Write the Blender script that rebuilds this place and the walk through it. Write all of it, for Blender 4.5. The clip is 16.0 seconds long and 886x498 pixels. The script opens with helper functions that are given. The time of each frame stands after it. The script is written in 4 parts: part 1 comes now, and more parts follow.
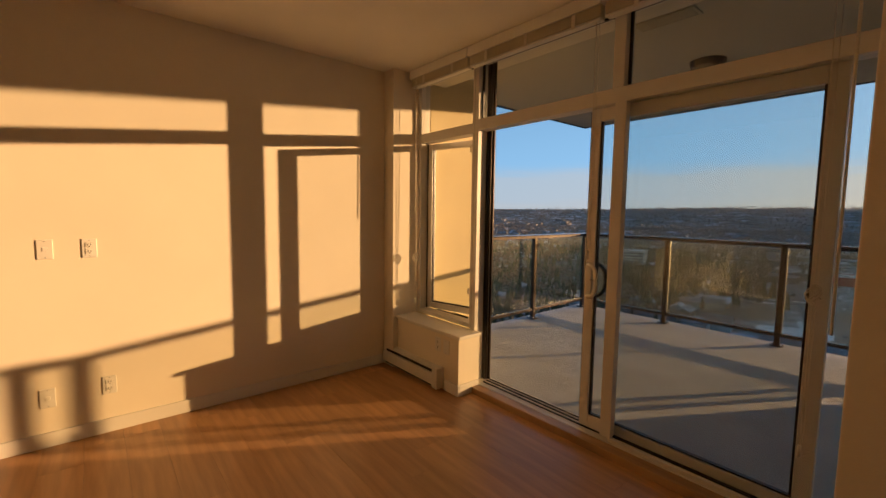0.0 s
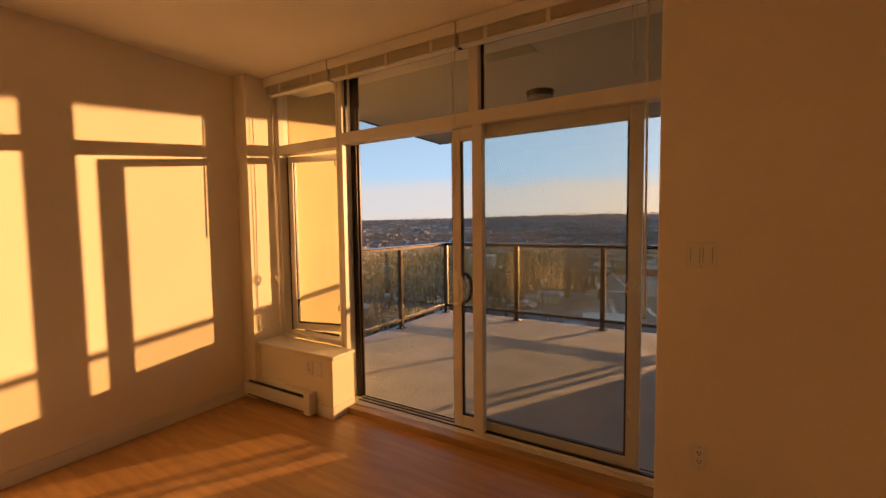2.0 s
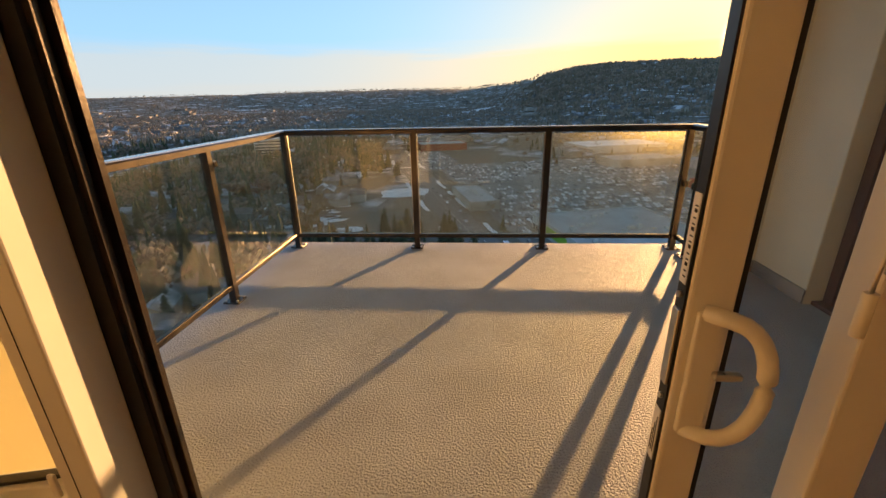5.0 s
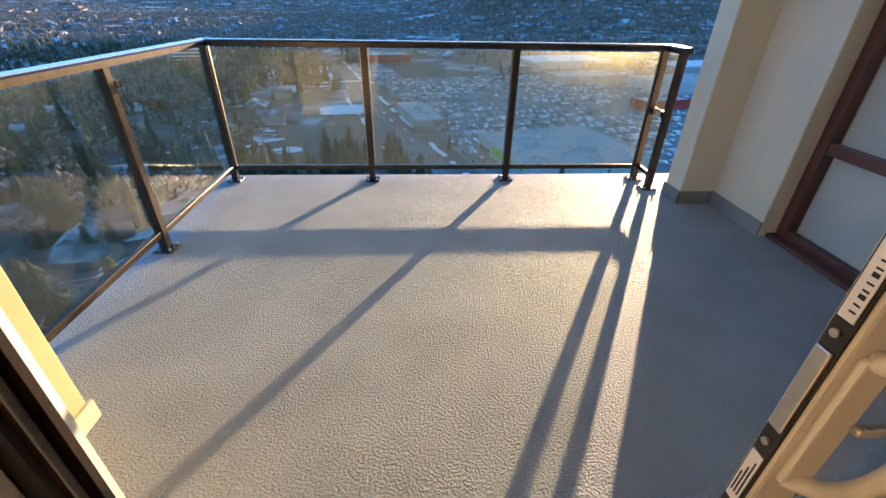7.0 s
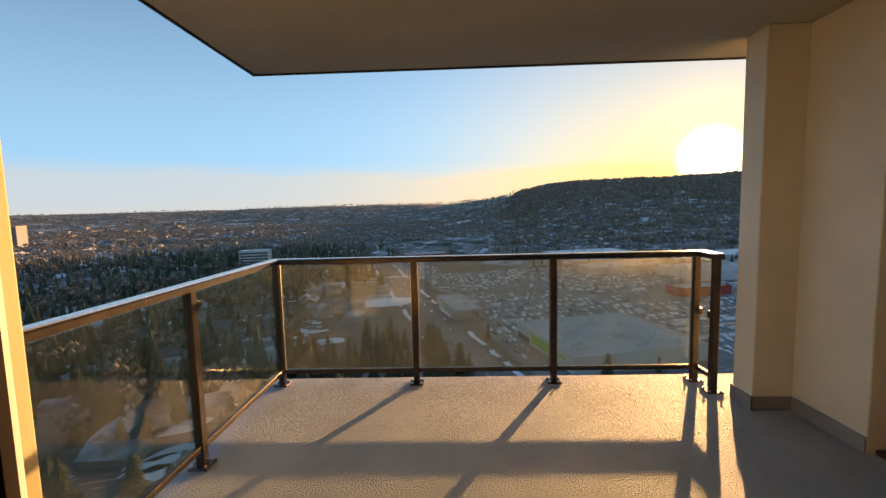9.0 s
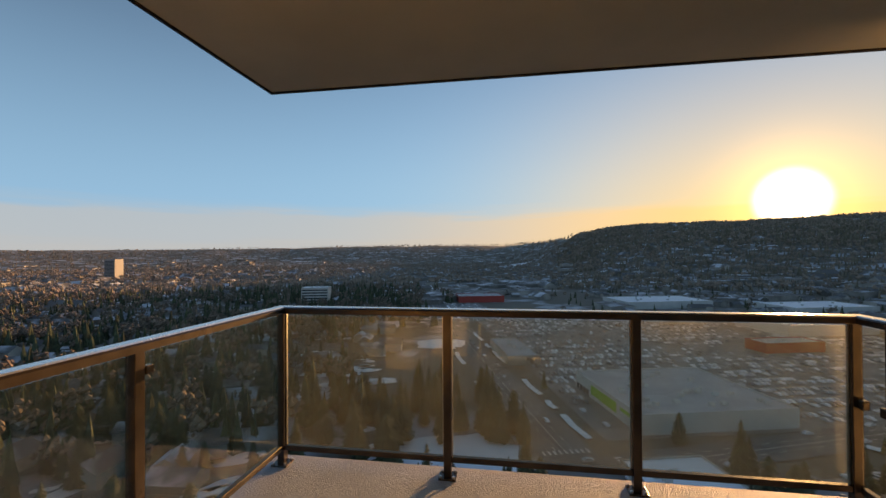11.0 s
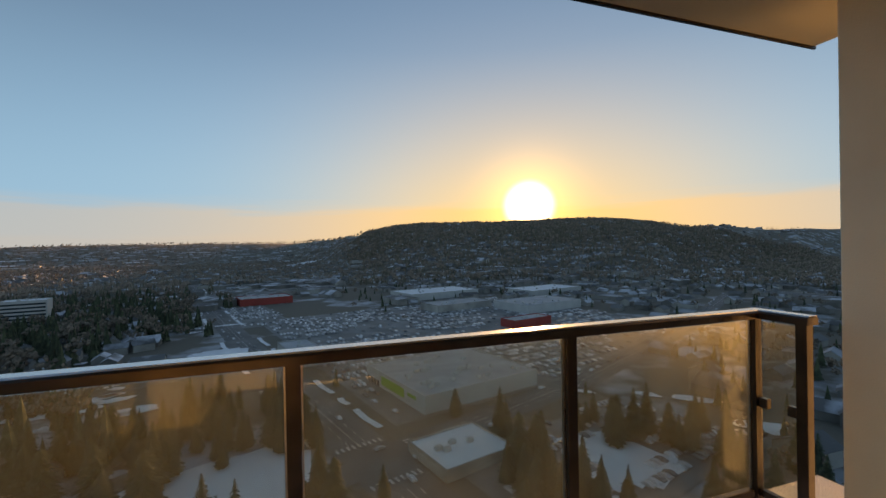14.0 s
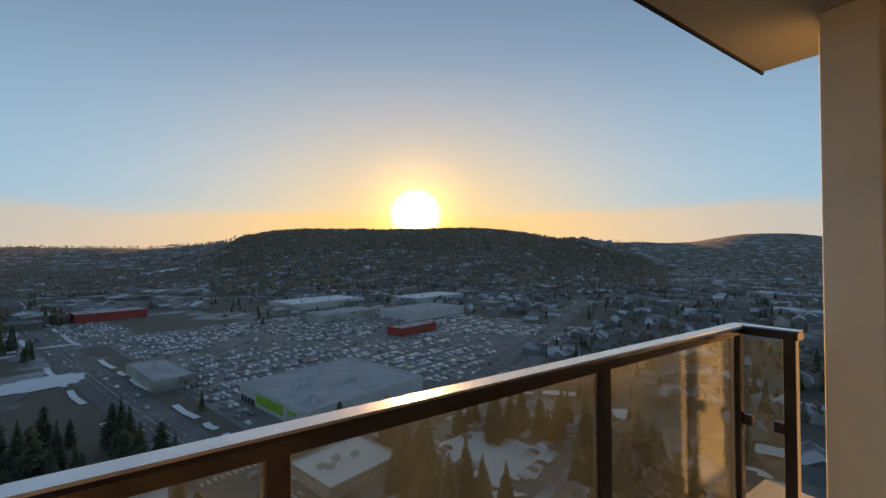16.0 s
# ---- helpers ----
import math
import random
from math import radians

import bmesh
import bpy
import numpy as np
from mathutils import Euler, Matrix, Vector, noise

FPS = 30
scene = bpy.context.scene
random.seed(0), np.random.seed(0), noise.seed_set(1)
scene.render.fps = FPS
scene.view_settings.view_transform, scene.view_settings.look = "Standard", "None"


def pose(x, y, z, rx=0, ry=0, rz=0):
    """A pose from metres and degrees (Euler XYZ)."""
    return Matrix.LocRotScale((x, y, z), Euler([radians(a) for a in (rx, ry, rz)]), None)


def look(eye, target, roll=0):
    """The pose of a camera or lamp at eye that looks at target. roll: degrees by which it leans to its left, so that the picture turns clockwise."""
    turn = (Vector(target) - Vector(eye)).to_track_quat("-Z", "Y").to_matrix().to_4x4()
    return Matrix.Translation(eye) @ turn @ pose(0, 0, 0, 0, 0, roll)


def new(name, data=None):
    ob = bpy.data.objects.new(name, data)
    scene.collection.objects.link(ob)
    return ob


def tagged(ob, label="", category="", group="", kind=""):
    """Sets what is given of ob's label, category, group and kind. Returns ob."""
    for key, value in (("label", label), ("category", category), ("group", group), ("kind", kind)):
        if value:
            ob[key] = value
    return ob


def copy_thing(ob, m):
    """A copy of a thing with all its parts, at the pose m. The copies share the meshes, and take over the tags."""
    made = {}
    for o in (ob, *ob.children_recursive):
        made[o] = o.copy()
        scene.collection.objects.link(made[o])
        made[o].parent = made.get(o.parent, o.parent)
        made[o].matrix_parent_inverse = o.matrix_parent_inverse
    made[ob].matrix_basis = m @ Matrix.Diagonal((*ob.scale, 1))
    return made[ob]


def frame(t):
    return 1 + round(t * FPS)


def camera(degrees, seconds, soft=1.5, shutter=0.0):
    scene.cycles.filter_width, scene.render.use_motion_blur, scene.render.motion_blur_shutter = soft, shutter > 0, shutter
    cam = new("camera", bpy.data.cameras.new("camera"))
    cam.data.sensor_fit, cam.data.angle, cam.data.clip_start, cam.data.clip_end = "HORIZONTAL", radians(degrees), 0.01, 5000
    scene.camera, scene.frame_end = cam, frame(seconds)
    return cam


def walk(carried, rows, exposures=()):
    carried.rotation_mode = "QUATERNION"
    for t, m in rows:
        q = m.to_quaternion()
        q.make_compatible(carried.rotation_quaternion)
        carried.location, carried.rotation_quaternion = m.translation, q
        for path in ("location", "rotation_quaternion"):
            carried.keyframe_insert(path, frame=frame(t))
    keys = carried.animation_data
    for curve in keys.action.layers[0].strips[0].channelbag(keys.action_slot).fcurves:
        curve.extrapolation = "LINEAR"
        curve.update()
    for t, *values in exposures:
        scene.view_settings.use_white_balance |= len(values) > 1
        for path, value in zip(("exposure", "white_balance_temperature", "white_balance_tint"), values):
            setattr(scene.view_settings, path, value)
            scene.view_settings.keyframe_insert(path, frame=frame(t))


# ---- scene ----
cam = camera(93.0, 16.0)
PATH = [
    (0, (0.507, 0.438, 1.419), (-1.024, 1.714, 1.245), 0.8),
    (0.5, (0.547, 0.421, 1.454), (-0.661, 2.012, 1.353), 0.6),
    (1, (0.552, 0.385, 1.463), (-0.481, 2.097, 1.403), 0.4),
    (1.5, (0.537, 0.381, 1.469), (-0.472, 2.106, 1.396), -0.2),
    (2, (0.464, 0.385, 1.442), (-0.575, 2.089, 1.321), -0.7),
    (2.5, (0.221, 0.574, 1.394), (-0.846, 2.257, 1.222), -0.9),
    (3, (-0.134, 0.878, 1.411), (-1.180, 2.568, 1.190), -0.9),
    (3.5, (-0.485, 1.182, 1.420), (-1.327, 2.969, 1.105), -1.2),
    (4, (-0.766, 1.563, 1.388), (-1.366, 3.445, 1.079), -2.2),
    (4.5, (-1.070, 1.945, 1.405), (-1.477, 3.868, 1.036), -2.1),
    (5, (-1.268, 2.300, 1.396), (-1.413, 4.175, 0.715), -1.2),
    (5.2, (-1.292, 2.395, 1.386), (-1.391, 4.223, 0.583), -1),
    (7.3, (-1.414, 2.578, 1.412), (-1.302, 4.296, 0.394), 1.1),
    (7.5, (-1.422, 2.587, 1.385), (-1.317, 4.348, 0.443), 0.8),
    (8, (-1.422, 2.584, 1.420), (-1.361, 4.486, 0.805), -0.4),
    (8.5, (-1.442, 2.561, 1.511), (-1.448, 4.535, 1.189), -1.3),
    (9, (-1.445, 2.582, 1.528), (-1.508, 4.573, 1.345), -1.4),
    (9.5, (-1.429, 2.650, 1.521), (-1.586, 4.640, 1.399), -1.2),
    (10, (-1.377, 2.814, 1.531), (-1.706, 4.785, 1.464), -0.5),
    (12.3, (-1.459, 4.043, 1.499), (-1.673, 6.031, 1.558), -0.9),
    (12.5, (-1.481, 4.100, 1.506), (-1.559, 6.098, 1.549), -0.6),
    (13, (-1.581, 4.257, 1.505), (-1.356, 6.244, 1.520), -0.8),
    (13.5, (-1.720, 4.402, 1.526), (-1.258, 6.347, 1.524), -0.9),
    (14, (-1.789, 4.539, 1.510), (-1.143, 6.432, 1.503), -1),
    (14.5, (-1.815, 4.745, 1.506), (-1.007, 6.575, 1.506), -1),
    (15, (-1.830, 4.901, 1.514), (-0.861, 6.651, 1.519), -0.9),
    (15.5, (-1.934, 5.066, 1.528), (-0.855, 6.750, 1.543), -0.6),
    (16, (-2.045, 5.184, 1.535), (-0.921, 6.838, 1.559), -0.4),
]
EXPOSURES = [(0, 2.05, 6800, 17), (0.5, 2.35, 8700, 31), (1.5, 2.5, 9100, 33), (2.5, 2.4, 8700, 28), (3.5, 2.28, 8000, 20), (4.5, 2.35, 7200, 13), (5.2, 2.62, 7900, 17), (7.3, 3.15, 4800, 7), (7.7, 3.0, 5200, 8), (9.0, 2.42, 7800, 18), (10, 2.16, 7900, 20), (12.3, 1.97, 8400, 20), (16, 1.97, 8700, 22)]
walk(cam, [(t, look(eye, target, roll)) for t, eye, target, roll in PATH], EXPOSURES)

# ---- light ----
SUN_AZ, SUN_EL = 30.5, 5.3
SUN = Vector((math.sin(radians(SUN_AZ)) * math.cos(radians(SUN_EL)), math.cos(radians(SUN_AZ)) * math.cos(radians(SUN_EL)), math.sin(radians(SUN_EL))))
world = bpy.data.worlds.new("evening_sky")
scene.world = world
world.use_nodes = True
wn, wl = world.node_tree.nodes, world.node_tree.links
wn.clear()


def wnode(kind, **inputs):
    n = wn.new(kind)
    for k, v in inputs.items():
        n.inputs[k].default_value = v
    return n


sky = wn.new("ShaderNodeTexSky")
sky.sky_type, sky.sun_disc = "NISHITA", False
sky.sun_elevation, sky.sun_rotation = radians(SUN_EL), radians(SUN_AZ)
sky.air_density, sky.dust_density, sky.ozone_density = 1.0, 0.0, 2.8
sky_bg = wnode("ShaderNodeBackground", Strength=0.056)
wl.new(sky.outputs[0], sky_bg.inputs[0])
# the sun's bright aureole
wco = wn.new("ShaderNodeTexCoord")
wdot = wn.new("ShaderNodeVectorMath")
wdot.operation = "DOT_PRODUCT"
wdot.inputs[1].default_value = SUN
wl.new(wco.outputs["Generated"], wdot.inputs[0])
core = wn.new("ShaderNodeMapRange")
core.interpolation_type = "SMOOTHERSTEP"
core.inputs[1].default_value, core.inputs[2].default_value = math.cos(radians(4.0)), math.cos(radians(0.6))
core.inputs[3].default_value, core.inputs[4].default_value = 0.0, 1.0
wl.new(wdot.outputs["Value"], core.inputs[0])
clampd = wn.new("ShaderNodeMath")
clampd.operation = "MAXIMUM"
clampd.inputs[1].default_value = 0.0
wl.new(wdot.outputs["Value"], clampd.inputs[0])
halo = wn.new("ShaderNodeMath")
halo.operation = "POWER"
halo.inputs[1].default_value = 240.0
wl.new(clampd.outputs[0], halo.inputs[0])
halo_s = wn.new("ShaderNodeMath")
halo_s.operation = "MULTIPLY"
halo_s.inputs[1].default_value = 0.24
wl.new(halo.outputs[0], halo_s.inputs[0])
core_bg, halo_bg = wnode("ShaderNodeBackground", Color=(1.0, 0.86, 0.55, 1)), wnode("ShaderNodeBackground", Color=(1.0, 0.60, 0.15, 1))
wl.new(core.outputs[0], core_bg.inputs[1])
wl.new(halo_s.outputs[0], halo_bg.inputs[1])
# a thin bank of cloud low over the horizon
wsep = wn.new("ShaderNodeSeparateXYZ")
wl.new(wco.outputs["Generated"], wsep.inputs[0])
wmap = wn.new("ShaderNodeMapping")
wmap.inputs["Scale"].default_value = (2.0, 2.0, 26.0)
wl.new(wco.outputs["Generated"], wmap.inputs[0])
wnoise = wnode("ShaderNodeTexNoise", Scale=2.2, Detail=5.0)
wl.new(wmap.outputs[0], wnoise.inputs["Vector"])
wadd = wn.new("ShaderNodeMath")
wadd.operation = "MULTIPLY_ADD"
wadd.inputs[1].default_value = 0.05
wl.new(wnoise.outputs[0], wadd.inputs[0])
wl.new(wsep.outputs["Z"], wadd.inputs[2])
bank = wn.new("ShaderNodeValToRGB")
bank.color_ramp.elements[0].position, bank.color_ramp.elements[0].color = 0.0, (0.85, 0.85, 0.85, 1)
bank.color_ramp.elements[1].position, bank.color_ramp.elements[1].color = 0.14, (0, 0, 0, 1)
for p, v in ((0.035, 0.8), (0.06, 0.65), (0.108, 0.62), (0.122, 0.15)):
    e = bank.color_ramp.elements.new(p)
    e.color = (v, v, v, 1)
wl.new(wadd.outputs[0], bank.inputs[0])
warm = wn.new("ShaderNodeMath")
warm.operation = "POWER"
warm.inputs[1].default_value = 5.0
wl.new(clampd.outputs[0], warm.inputs[0])
cloud_col = wn.new("ShaderNodeMix")
cloud_col.data_type = "RGBA"
cloud_col.inputs[6].default_value, cloud_col.inputs[7].default_value = (0.33, 0.37, 0.385, 1), (0.78, 0.53, 0.18, 1)
wl.new(warm.outputs[0], cloud_col.inputs[0])
cloud_bg = wnode("ShaderNodeBackground", Strength=0.36)
wl.new(cloud_col.outputs[2], cloud_bg.inputs[0])
# winter haze thinning with height, warm round the sun
hazef = wn.new("ShaderNodeValToRGB")
hazef.color_ramp.elements[0].position, hazef.color_ramp.elements[0].color = 0.0, (0.85, 0.85, 0.85, 1)
hazef.color_ramp.elements[1].position, hazef.color_ramp.elements[1].color = 0.62, (0, 0, 0, 1)
for p, v in ((0.12, 0.76), (0.25, 0.48), (0.42, 0.14)):
    e = hazef.color_ramp.elements.new(p)
    e.color = (v, v, v, 1)
wl.new(wsep.outputs["Z"], hazef.inputs[0])
warm_air = wn.new("ShaderNodeMath")
warm_air.operation = "POWER"
warm_air.inputs[1].default_value = 10.0
wl.new(clampd.outputs[0], warm_air.inputs[0])
haze_col = wn.new("ShaderNodeMix")
haze_col.data_type = "RGBA"
haze_col.inputs[6].default_value, haze_col.inputs[7].default_value = (0.056, 0.132, 0.225, 1), (0.25, 0.180, 0.075, 1)
wl.new(warm_air.outputs[0], haze_col.inputs[0])
haze_bg = wnode("ShaderNodeBackground", Strength=1.0)
wl.new(haze_col.outputs[2], haze_bg.inputs[0])
mixh = wn.new("ShaderNodeMixShader")
wl.new(hazef.outputs[0], mixh.inputs[0])
wl.new(sky_bg.outputs[0], mixh.inputs[1])
wl.new(haze_bg.outputs[0], mixh.inputs[2])
mixc = wn.new("ShaderNodeMixShader")
wl.new(bank.outputs[0], mixc.inputs[0])
wl.new(mixh.outputs[0], mixc.inputs[1])
wl.new(cloud_bg.outputs[0], mixc.inputs[2])
add1, add2 = wn.new("ShaderNodeAddShader"), wn.new("ShaderNodeAddShader")
wl.new(mixc.outputs[0], add1.inputs[0])
wl.new(halo_bg.outputs[0], add1.inputs[1])
wl.new(add1.outputs[0], add2.inputs[0])
wl.new(core_bg.outputs[0], add2.inputs[1])
wout = wn.new("ShaderNodeOutputWorld")
wl.new(add2.outputs[0], wout.inputs[0])

sun = new("sun", bpy.data.lights.new("sun", "SUN"))
sun.data.energy, sun.data.angle, sun.data.color = 1.7, radians(0.5), (1.0, 0.60, 0.27)
sun.matrix_world = look((0, 0, 30), Vector((0, 0, 30)) - SUN)


# ---- materials ----
def material(name, color, rough=0.6, metal=0.0, var=0.12, scale=6.0, bump=0.0, bscale=60.0, rand=0.0, island=0.0, spec=0.5, second=None, stretch=(1, 1, 1), contrast=(0.35, 0.65), deep=0.004):
    """A surface with variation at two scales, relief, and an optional second colour in patches."""
    m = bpy.data.materials.new(name)
    m.use_nodes = True
    n, l = m.node_tree.nodes, m.node_tree.links
    b = n["Principled BSDF"]
    b.inputs["Roughness"].default_value, b.inputs["Metallic"].default_value = rough, metal
    b.inputs["Specular IOR Level"].default_value = spec
    co = n.new("ShaderNodeTexCoord")
    mp = n.new("ShaderNodeMapping")
    mp.inputs["Scale"].default_value = stretch
    l.new(co.outputs["Object"], mp.inputs[0])
    big = n.new("ShaderNodeTexNoise")
    big.inputs["Scale"].default_value, big.inputs["Detail"].default_value = scale, 6
    l.new(mp.outputs[0], big.inputs["Vector"])
    ramp = n.new("ShaderNodeValToRGB")
    lo, hi = contrast
    ramp.color_ramp.elements[0].position, ramp.color_ramp.elements[1].position = lo, hi
    c2 = second or [min(1, c * (1 + var)) for c in color]
    c1 = color if second else [c * (1 - var) for c in color]
    ramp.color_ramp.elements[0].color, ramp.color_ramp.elements[1].color = (*c1, 1), (*c2, 1)
    l.new(big.outputs[0], ramp.inputs[0])
    out = ramp.outputs[0]
    if rand or island:
        if rand:
            src = n.new("ShaderNodeObjectInfo").outputs["Random"]
        else:
            src = n.new("ShaderNodeNewGeometry").outputs["Random Per Island"]
        rr = n.new("ShaderNodeMapRange")
        rr.inputs[3].default_value, rr.inputs[4].default_value = 1 - (rand or island), 1 + (rand or island)
        l.new(src, rr.inputs[0])
        hv = n.new("ShaderNodeHueSaturation")
        l.new(rr.outputs[0], hv.inputs["Value"])
        l.new(out, hv.inputs["Color"])
        out = hv.outputs[0]
    l.new(out, b.inputs["Base Color"])
    fine = n.new("ShaderNodeTexNoise")
    fine.inputs["Scale"].default_value, fine.inputs["Detail"].default_value = bscale, 3
    l.new(mp.outputs[0], fine.inputs["Vector"])
    rg = n.new("ShaderNodeMapRange")
    rg.inputs[3].default_value, rg.inputs[4].default_value = max(0.02, rough - 0.08), min(1, rough + 0.08)
    l.new(fine.outputs[0], rg.inputs[0])
    l.new(rg.outputs[0], b.inputs["Roughness"])
    if bump:
        bp = n.new("ShaderNodeBump")
        bp.inputs["Strength"].default_value, bp.inputs["Distance"].default_value = bump, deep
        l.new(fine.outputs[0], bp.inputs["Height"])
        l.new(bp.outputs[0], b.inputs["Normal"])
    return m


def glass(name, tint, dirt=0.0, dirt_color=(0.8, 0.75, 0.6), film=0.0):
    """A thin clear pane: passes light straight through, mirrors by Fresnel, and carries a film of dust."""
    m = bpy.data.materials.new(name)
    m.use_nodes = True
    n, l = m.node_tree.nodes, m.node_tree.links
    n.clear()
    tr, gl, mx, fr, out = (n.new(k) for k in ("ShaderNodeBsdfTransparent", "ShaderNodeBsdfGlossy", "ShaderNodeMixShader", "ShaderNodeLayerWeight", "ShaderNodeOutputMaterial"))
    tr.inputs[0].default_value = (*tint, 1)
    gl.inputs["Roughness"].default_value = 0.01
    pw, ma = n.new("ShaderNodeMath"), n.new("ShaderNodeMath")
    fr.inputs[0].default_value = 0.5
    pw.operation, pw.inputs[1].default_value = "POWER", 5.0
    ma.operation, ma.inputs[1].default_value, ma.inputs[2].default_value = "MULTIPLY_ADD", 0.9, 0.05
    l.new(fr.outputs["Facing"], pw.inputs[0])
    l.new(pw.outputs[0], ma.inputs[0])
    l.new(ma.outputs[0], mx.inputs[0])
    base = tr.outputs[0]
    if dirt:
        tl, dm, no, co, rp = (n.new(k) for k in ("ShaderNodeBsdfTranslucent", "ShaderNodeMixShader", "ShaderNodeTexNoise", "ShaderNodeTexCoord", "ShaderNodeMapRange"))
        tl.inputs[0].default_value = (*dirt_color, 1)
        no.inputs["Scale"].default_value, no.inputs["Detail"].default_value = 3.0, 5
        l.new(co.outputs["Object"], no.inputs["Vector"])
        rp.inputs[1].default_value, rp.inputs[2].default_value = 0.3, 0.75
        rp.inputs[3].default_value, rp.inputs[4].default_value = dirt * 0.5, dirt * 1.6
        l.new(no.outputs[0], rp.inputs[0])
        l.new(rp.outputs[0], dm.inputs[0])
        l.new(base, dm.inputs[1])
        l.new(tl.outputs[0], dm.inputs[2])
        base = dm.outputs[0]
    if film:
        # a greasy film that spreads low sun forwards through the pane
        rf, fm, ra = n.new("ShaderNodeBsdfRefraction"), n.new("ShaderNodeMixShader"), n.new("ShaderNodeMapRange")
        rf.inputs["Color"].default_value = (*dirt_color, 1)
        rf.inputs["Roughness"].default_value, rf.inputs["IOR"].default_value = 0.64, 1.30
        ra.inputs[1].default_value, ra.inputs[2].default_value = 0.3, 0.75
        ra.inputs[3].default_value, ra.inputs[4].default_value = film * 0.75, film * 1.3
        l.new(no.outputs[0], ra.inputs[0])
        l.new(ra.outputs[0], fm.inputs[0])
        l.new(base, fm.inputs[1])
        l.new(rf.outputs[0], fm.inputs[2])
        base = fm.outputs[0]
    l.new(base, mx.inputs[1])
    l.new(gl.outputs[0], mx.inputs[2])
    l.new(mx.outputs[0], out.inputs[0])
    return m


PAINT = material("wall_paint", (0.87, 0.80, 0.67), 0.75, var=0.03, scale=1.2, bump=0.12, bscale=180)
CEIL = material("ceiling_paint", (0.88, 0.83, 0.74), 0.85, var=0.03, scale=1.5, bump=0.15, bscale=150)
TRIM = material("white_trim_paint", (0.80, 0.78, 0.73), 0.42, var=0.03, scale=3, bump=0.05, bscale=60)
VINYL = material("white_vinyl_frame", (0.78, 0.75, 0.69), 0.35, var=0.04, scale=4, bump=0.04, bscale=50)
GASKET = material("black_gasket", (0.015, 0.014, 0.013), 0.45, var=0.2, scale=10)
BRONZE = material("dark_bronze_aluminium", (0.070, 0.055, 0.046), 0.22, metal=0.6, var=0.2, scale=8, bump=0.06, bscale=200)
# far paler than the bronze: the sky's sheen put into the colour
RAIL_SHEEN = material("pale_sky_sheen", (0.66, 0.67, 0.68), 0.24, metal=0.85, var=0.08, scale=8)
METAL = material("bright_bolt_metal", (0.55, 0.53, 0.50), 0.3, metal=1.0, var=0.1, scale=30)
PLASTIC = material("white_plastic_plate", (0.80, 0.78, 0.72), 0.35, var=0.02, scale=6)
HEATER = material("white_enamel_heater", (0.76, 0.73, 0.66), 0.4, var=0.04, scale=6)
DARK = material("dark_slot", (0.02, 0.02, 0.02), 0.8, var=0.1, scale=10)
WOOD = material("oak_laminate", (0.56, 0.315, 0.15), 0.34, var=0.13, scale=5, bump=0.1, bscale=45, rand=0.10, stretch=(0.35, 4.5, 1), spec=0.45)
OAKTRIM = material("oak_threshold", (0.44, 0.27, 0.14), 0.4, var=0.18, scale=6, bump=0.08, bscale=50, stretch=(0.4, 4, 1))
DECK = material("grey_vinyl_deck_membrane", (0.47, 0.51, 0.555), 0.6, var=0.10, scale=2.0, bump=1.0, bscale=100, deep=0.034)
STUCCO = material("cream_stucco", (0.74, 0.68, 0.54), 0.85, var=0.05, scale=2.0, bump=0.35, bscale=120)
# yellower stucco for the wing wall, warm low sun partly put into its colour
SUNLITWALL = material("sunlit_yellow_stucco", (0.64, 0.53, 0.30), 0.7, var=0.05, scale=2.0, bump=0.25, bscale=110)
GREYBASE = material("grey_base_flashing", (0.25, 0.25, 0.255), 0.6, var=0.08, scale=5, bump=0.2, bscale=90)
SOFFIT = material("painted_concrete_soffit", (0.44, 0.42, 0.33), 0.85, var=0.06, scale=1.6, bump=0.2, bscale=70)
BROWN = material("red_brown_window_frame", (0.11, 0.045, 0.035), 0.4, var=0.12, scale=6)
FROST = material("white_roller_blind", (0.70, 0.69, 0.67), 0.7, var=0.03, scale=4)
SLAT = material("cream_blind_slats", (0.62, 0.56, 0.44), 0.45, var=0.05, scale=5)
SMOKED = material("smoked_glass_dome", (0.16, 0.13, 0.10), 0.3, var=0.05, scale=6)
CORD = material("white_cord", (0.75, 0.70, 0.60), 0.7, var=0.05, scale=20)
PANE = glass("window_glass", (0.952, 0.965, 0.957))
RAILGLASS = glass("dusty_railing_glass", (0.96, 0.965, 0.90), 0.010, (0.92, 0.86, 0.56), 0.085)
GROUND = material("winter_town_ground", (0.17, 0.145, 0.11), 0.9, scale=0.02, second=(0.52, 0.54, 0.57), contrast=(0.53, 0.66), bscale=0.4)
ROADM = material("worn_asphalt", (0.17, 0.16, 0.15), 0.75, var=0.25, scale=0.05, bscale=3)
LOT = material("parking_asphalt", (0.19, 0.18, 0.165), 0.75, scale=0.05, second=(0.29, 0.28, 0.265), bscale=2)
SNOW = material("lying_snow", (0.82, 0.84, 0.87), 0.7, scale=0.12, second=(0.92, 0.93, 0.94), bscale=4)
ROOFS = material("snowy_roofs", (0.16, 0.155, 0.15), 0.8, scale=0.035, second=(0.55, 0.57, 0.61), contrast=(0.50, 0.60), island=0.3, bscale=2)
HOUSEW = material("house_walls", (0.30, 0.28, 0.25), 0.8, var=0.3, scale=0.05, island=0.45, bscale=2)
CARPAINT = material("car_paint", (0.50, 0.50, 0.51), 0.25, var=0.1, scale=0.2, island=0.75, bscale=4)
WHITEB = material("white_building_panel", (0.52, 0.52, 0.50), 0.6, var=0.06, scale=0.1, bscale=3)
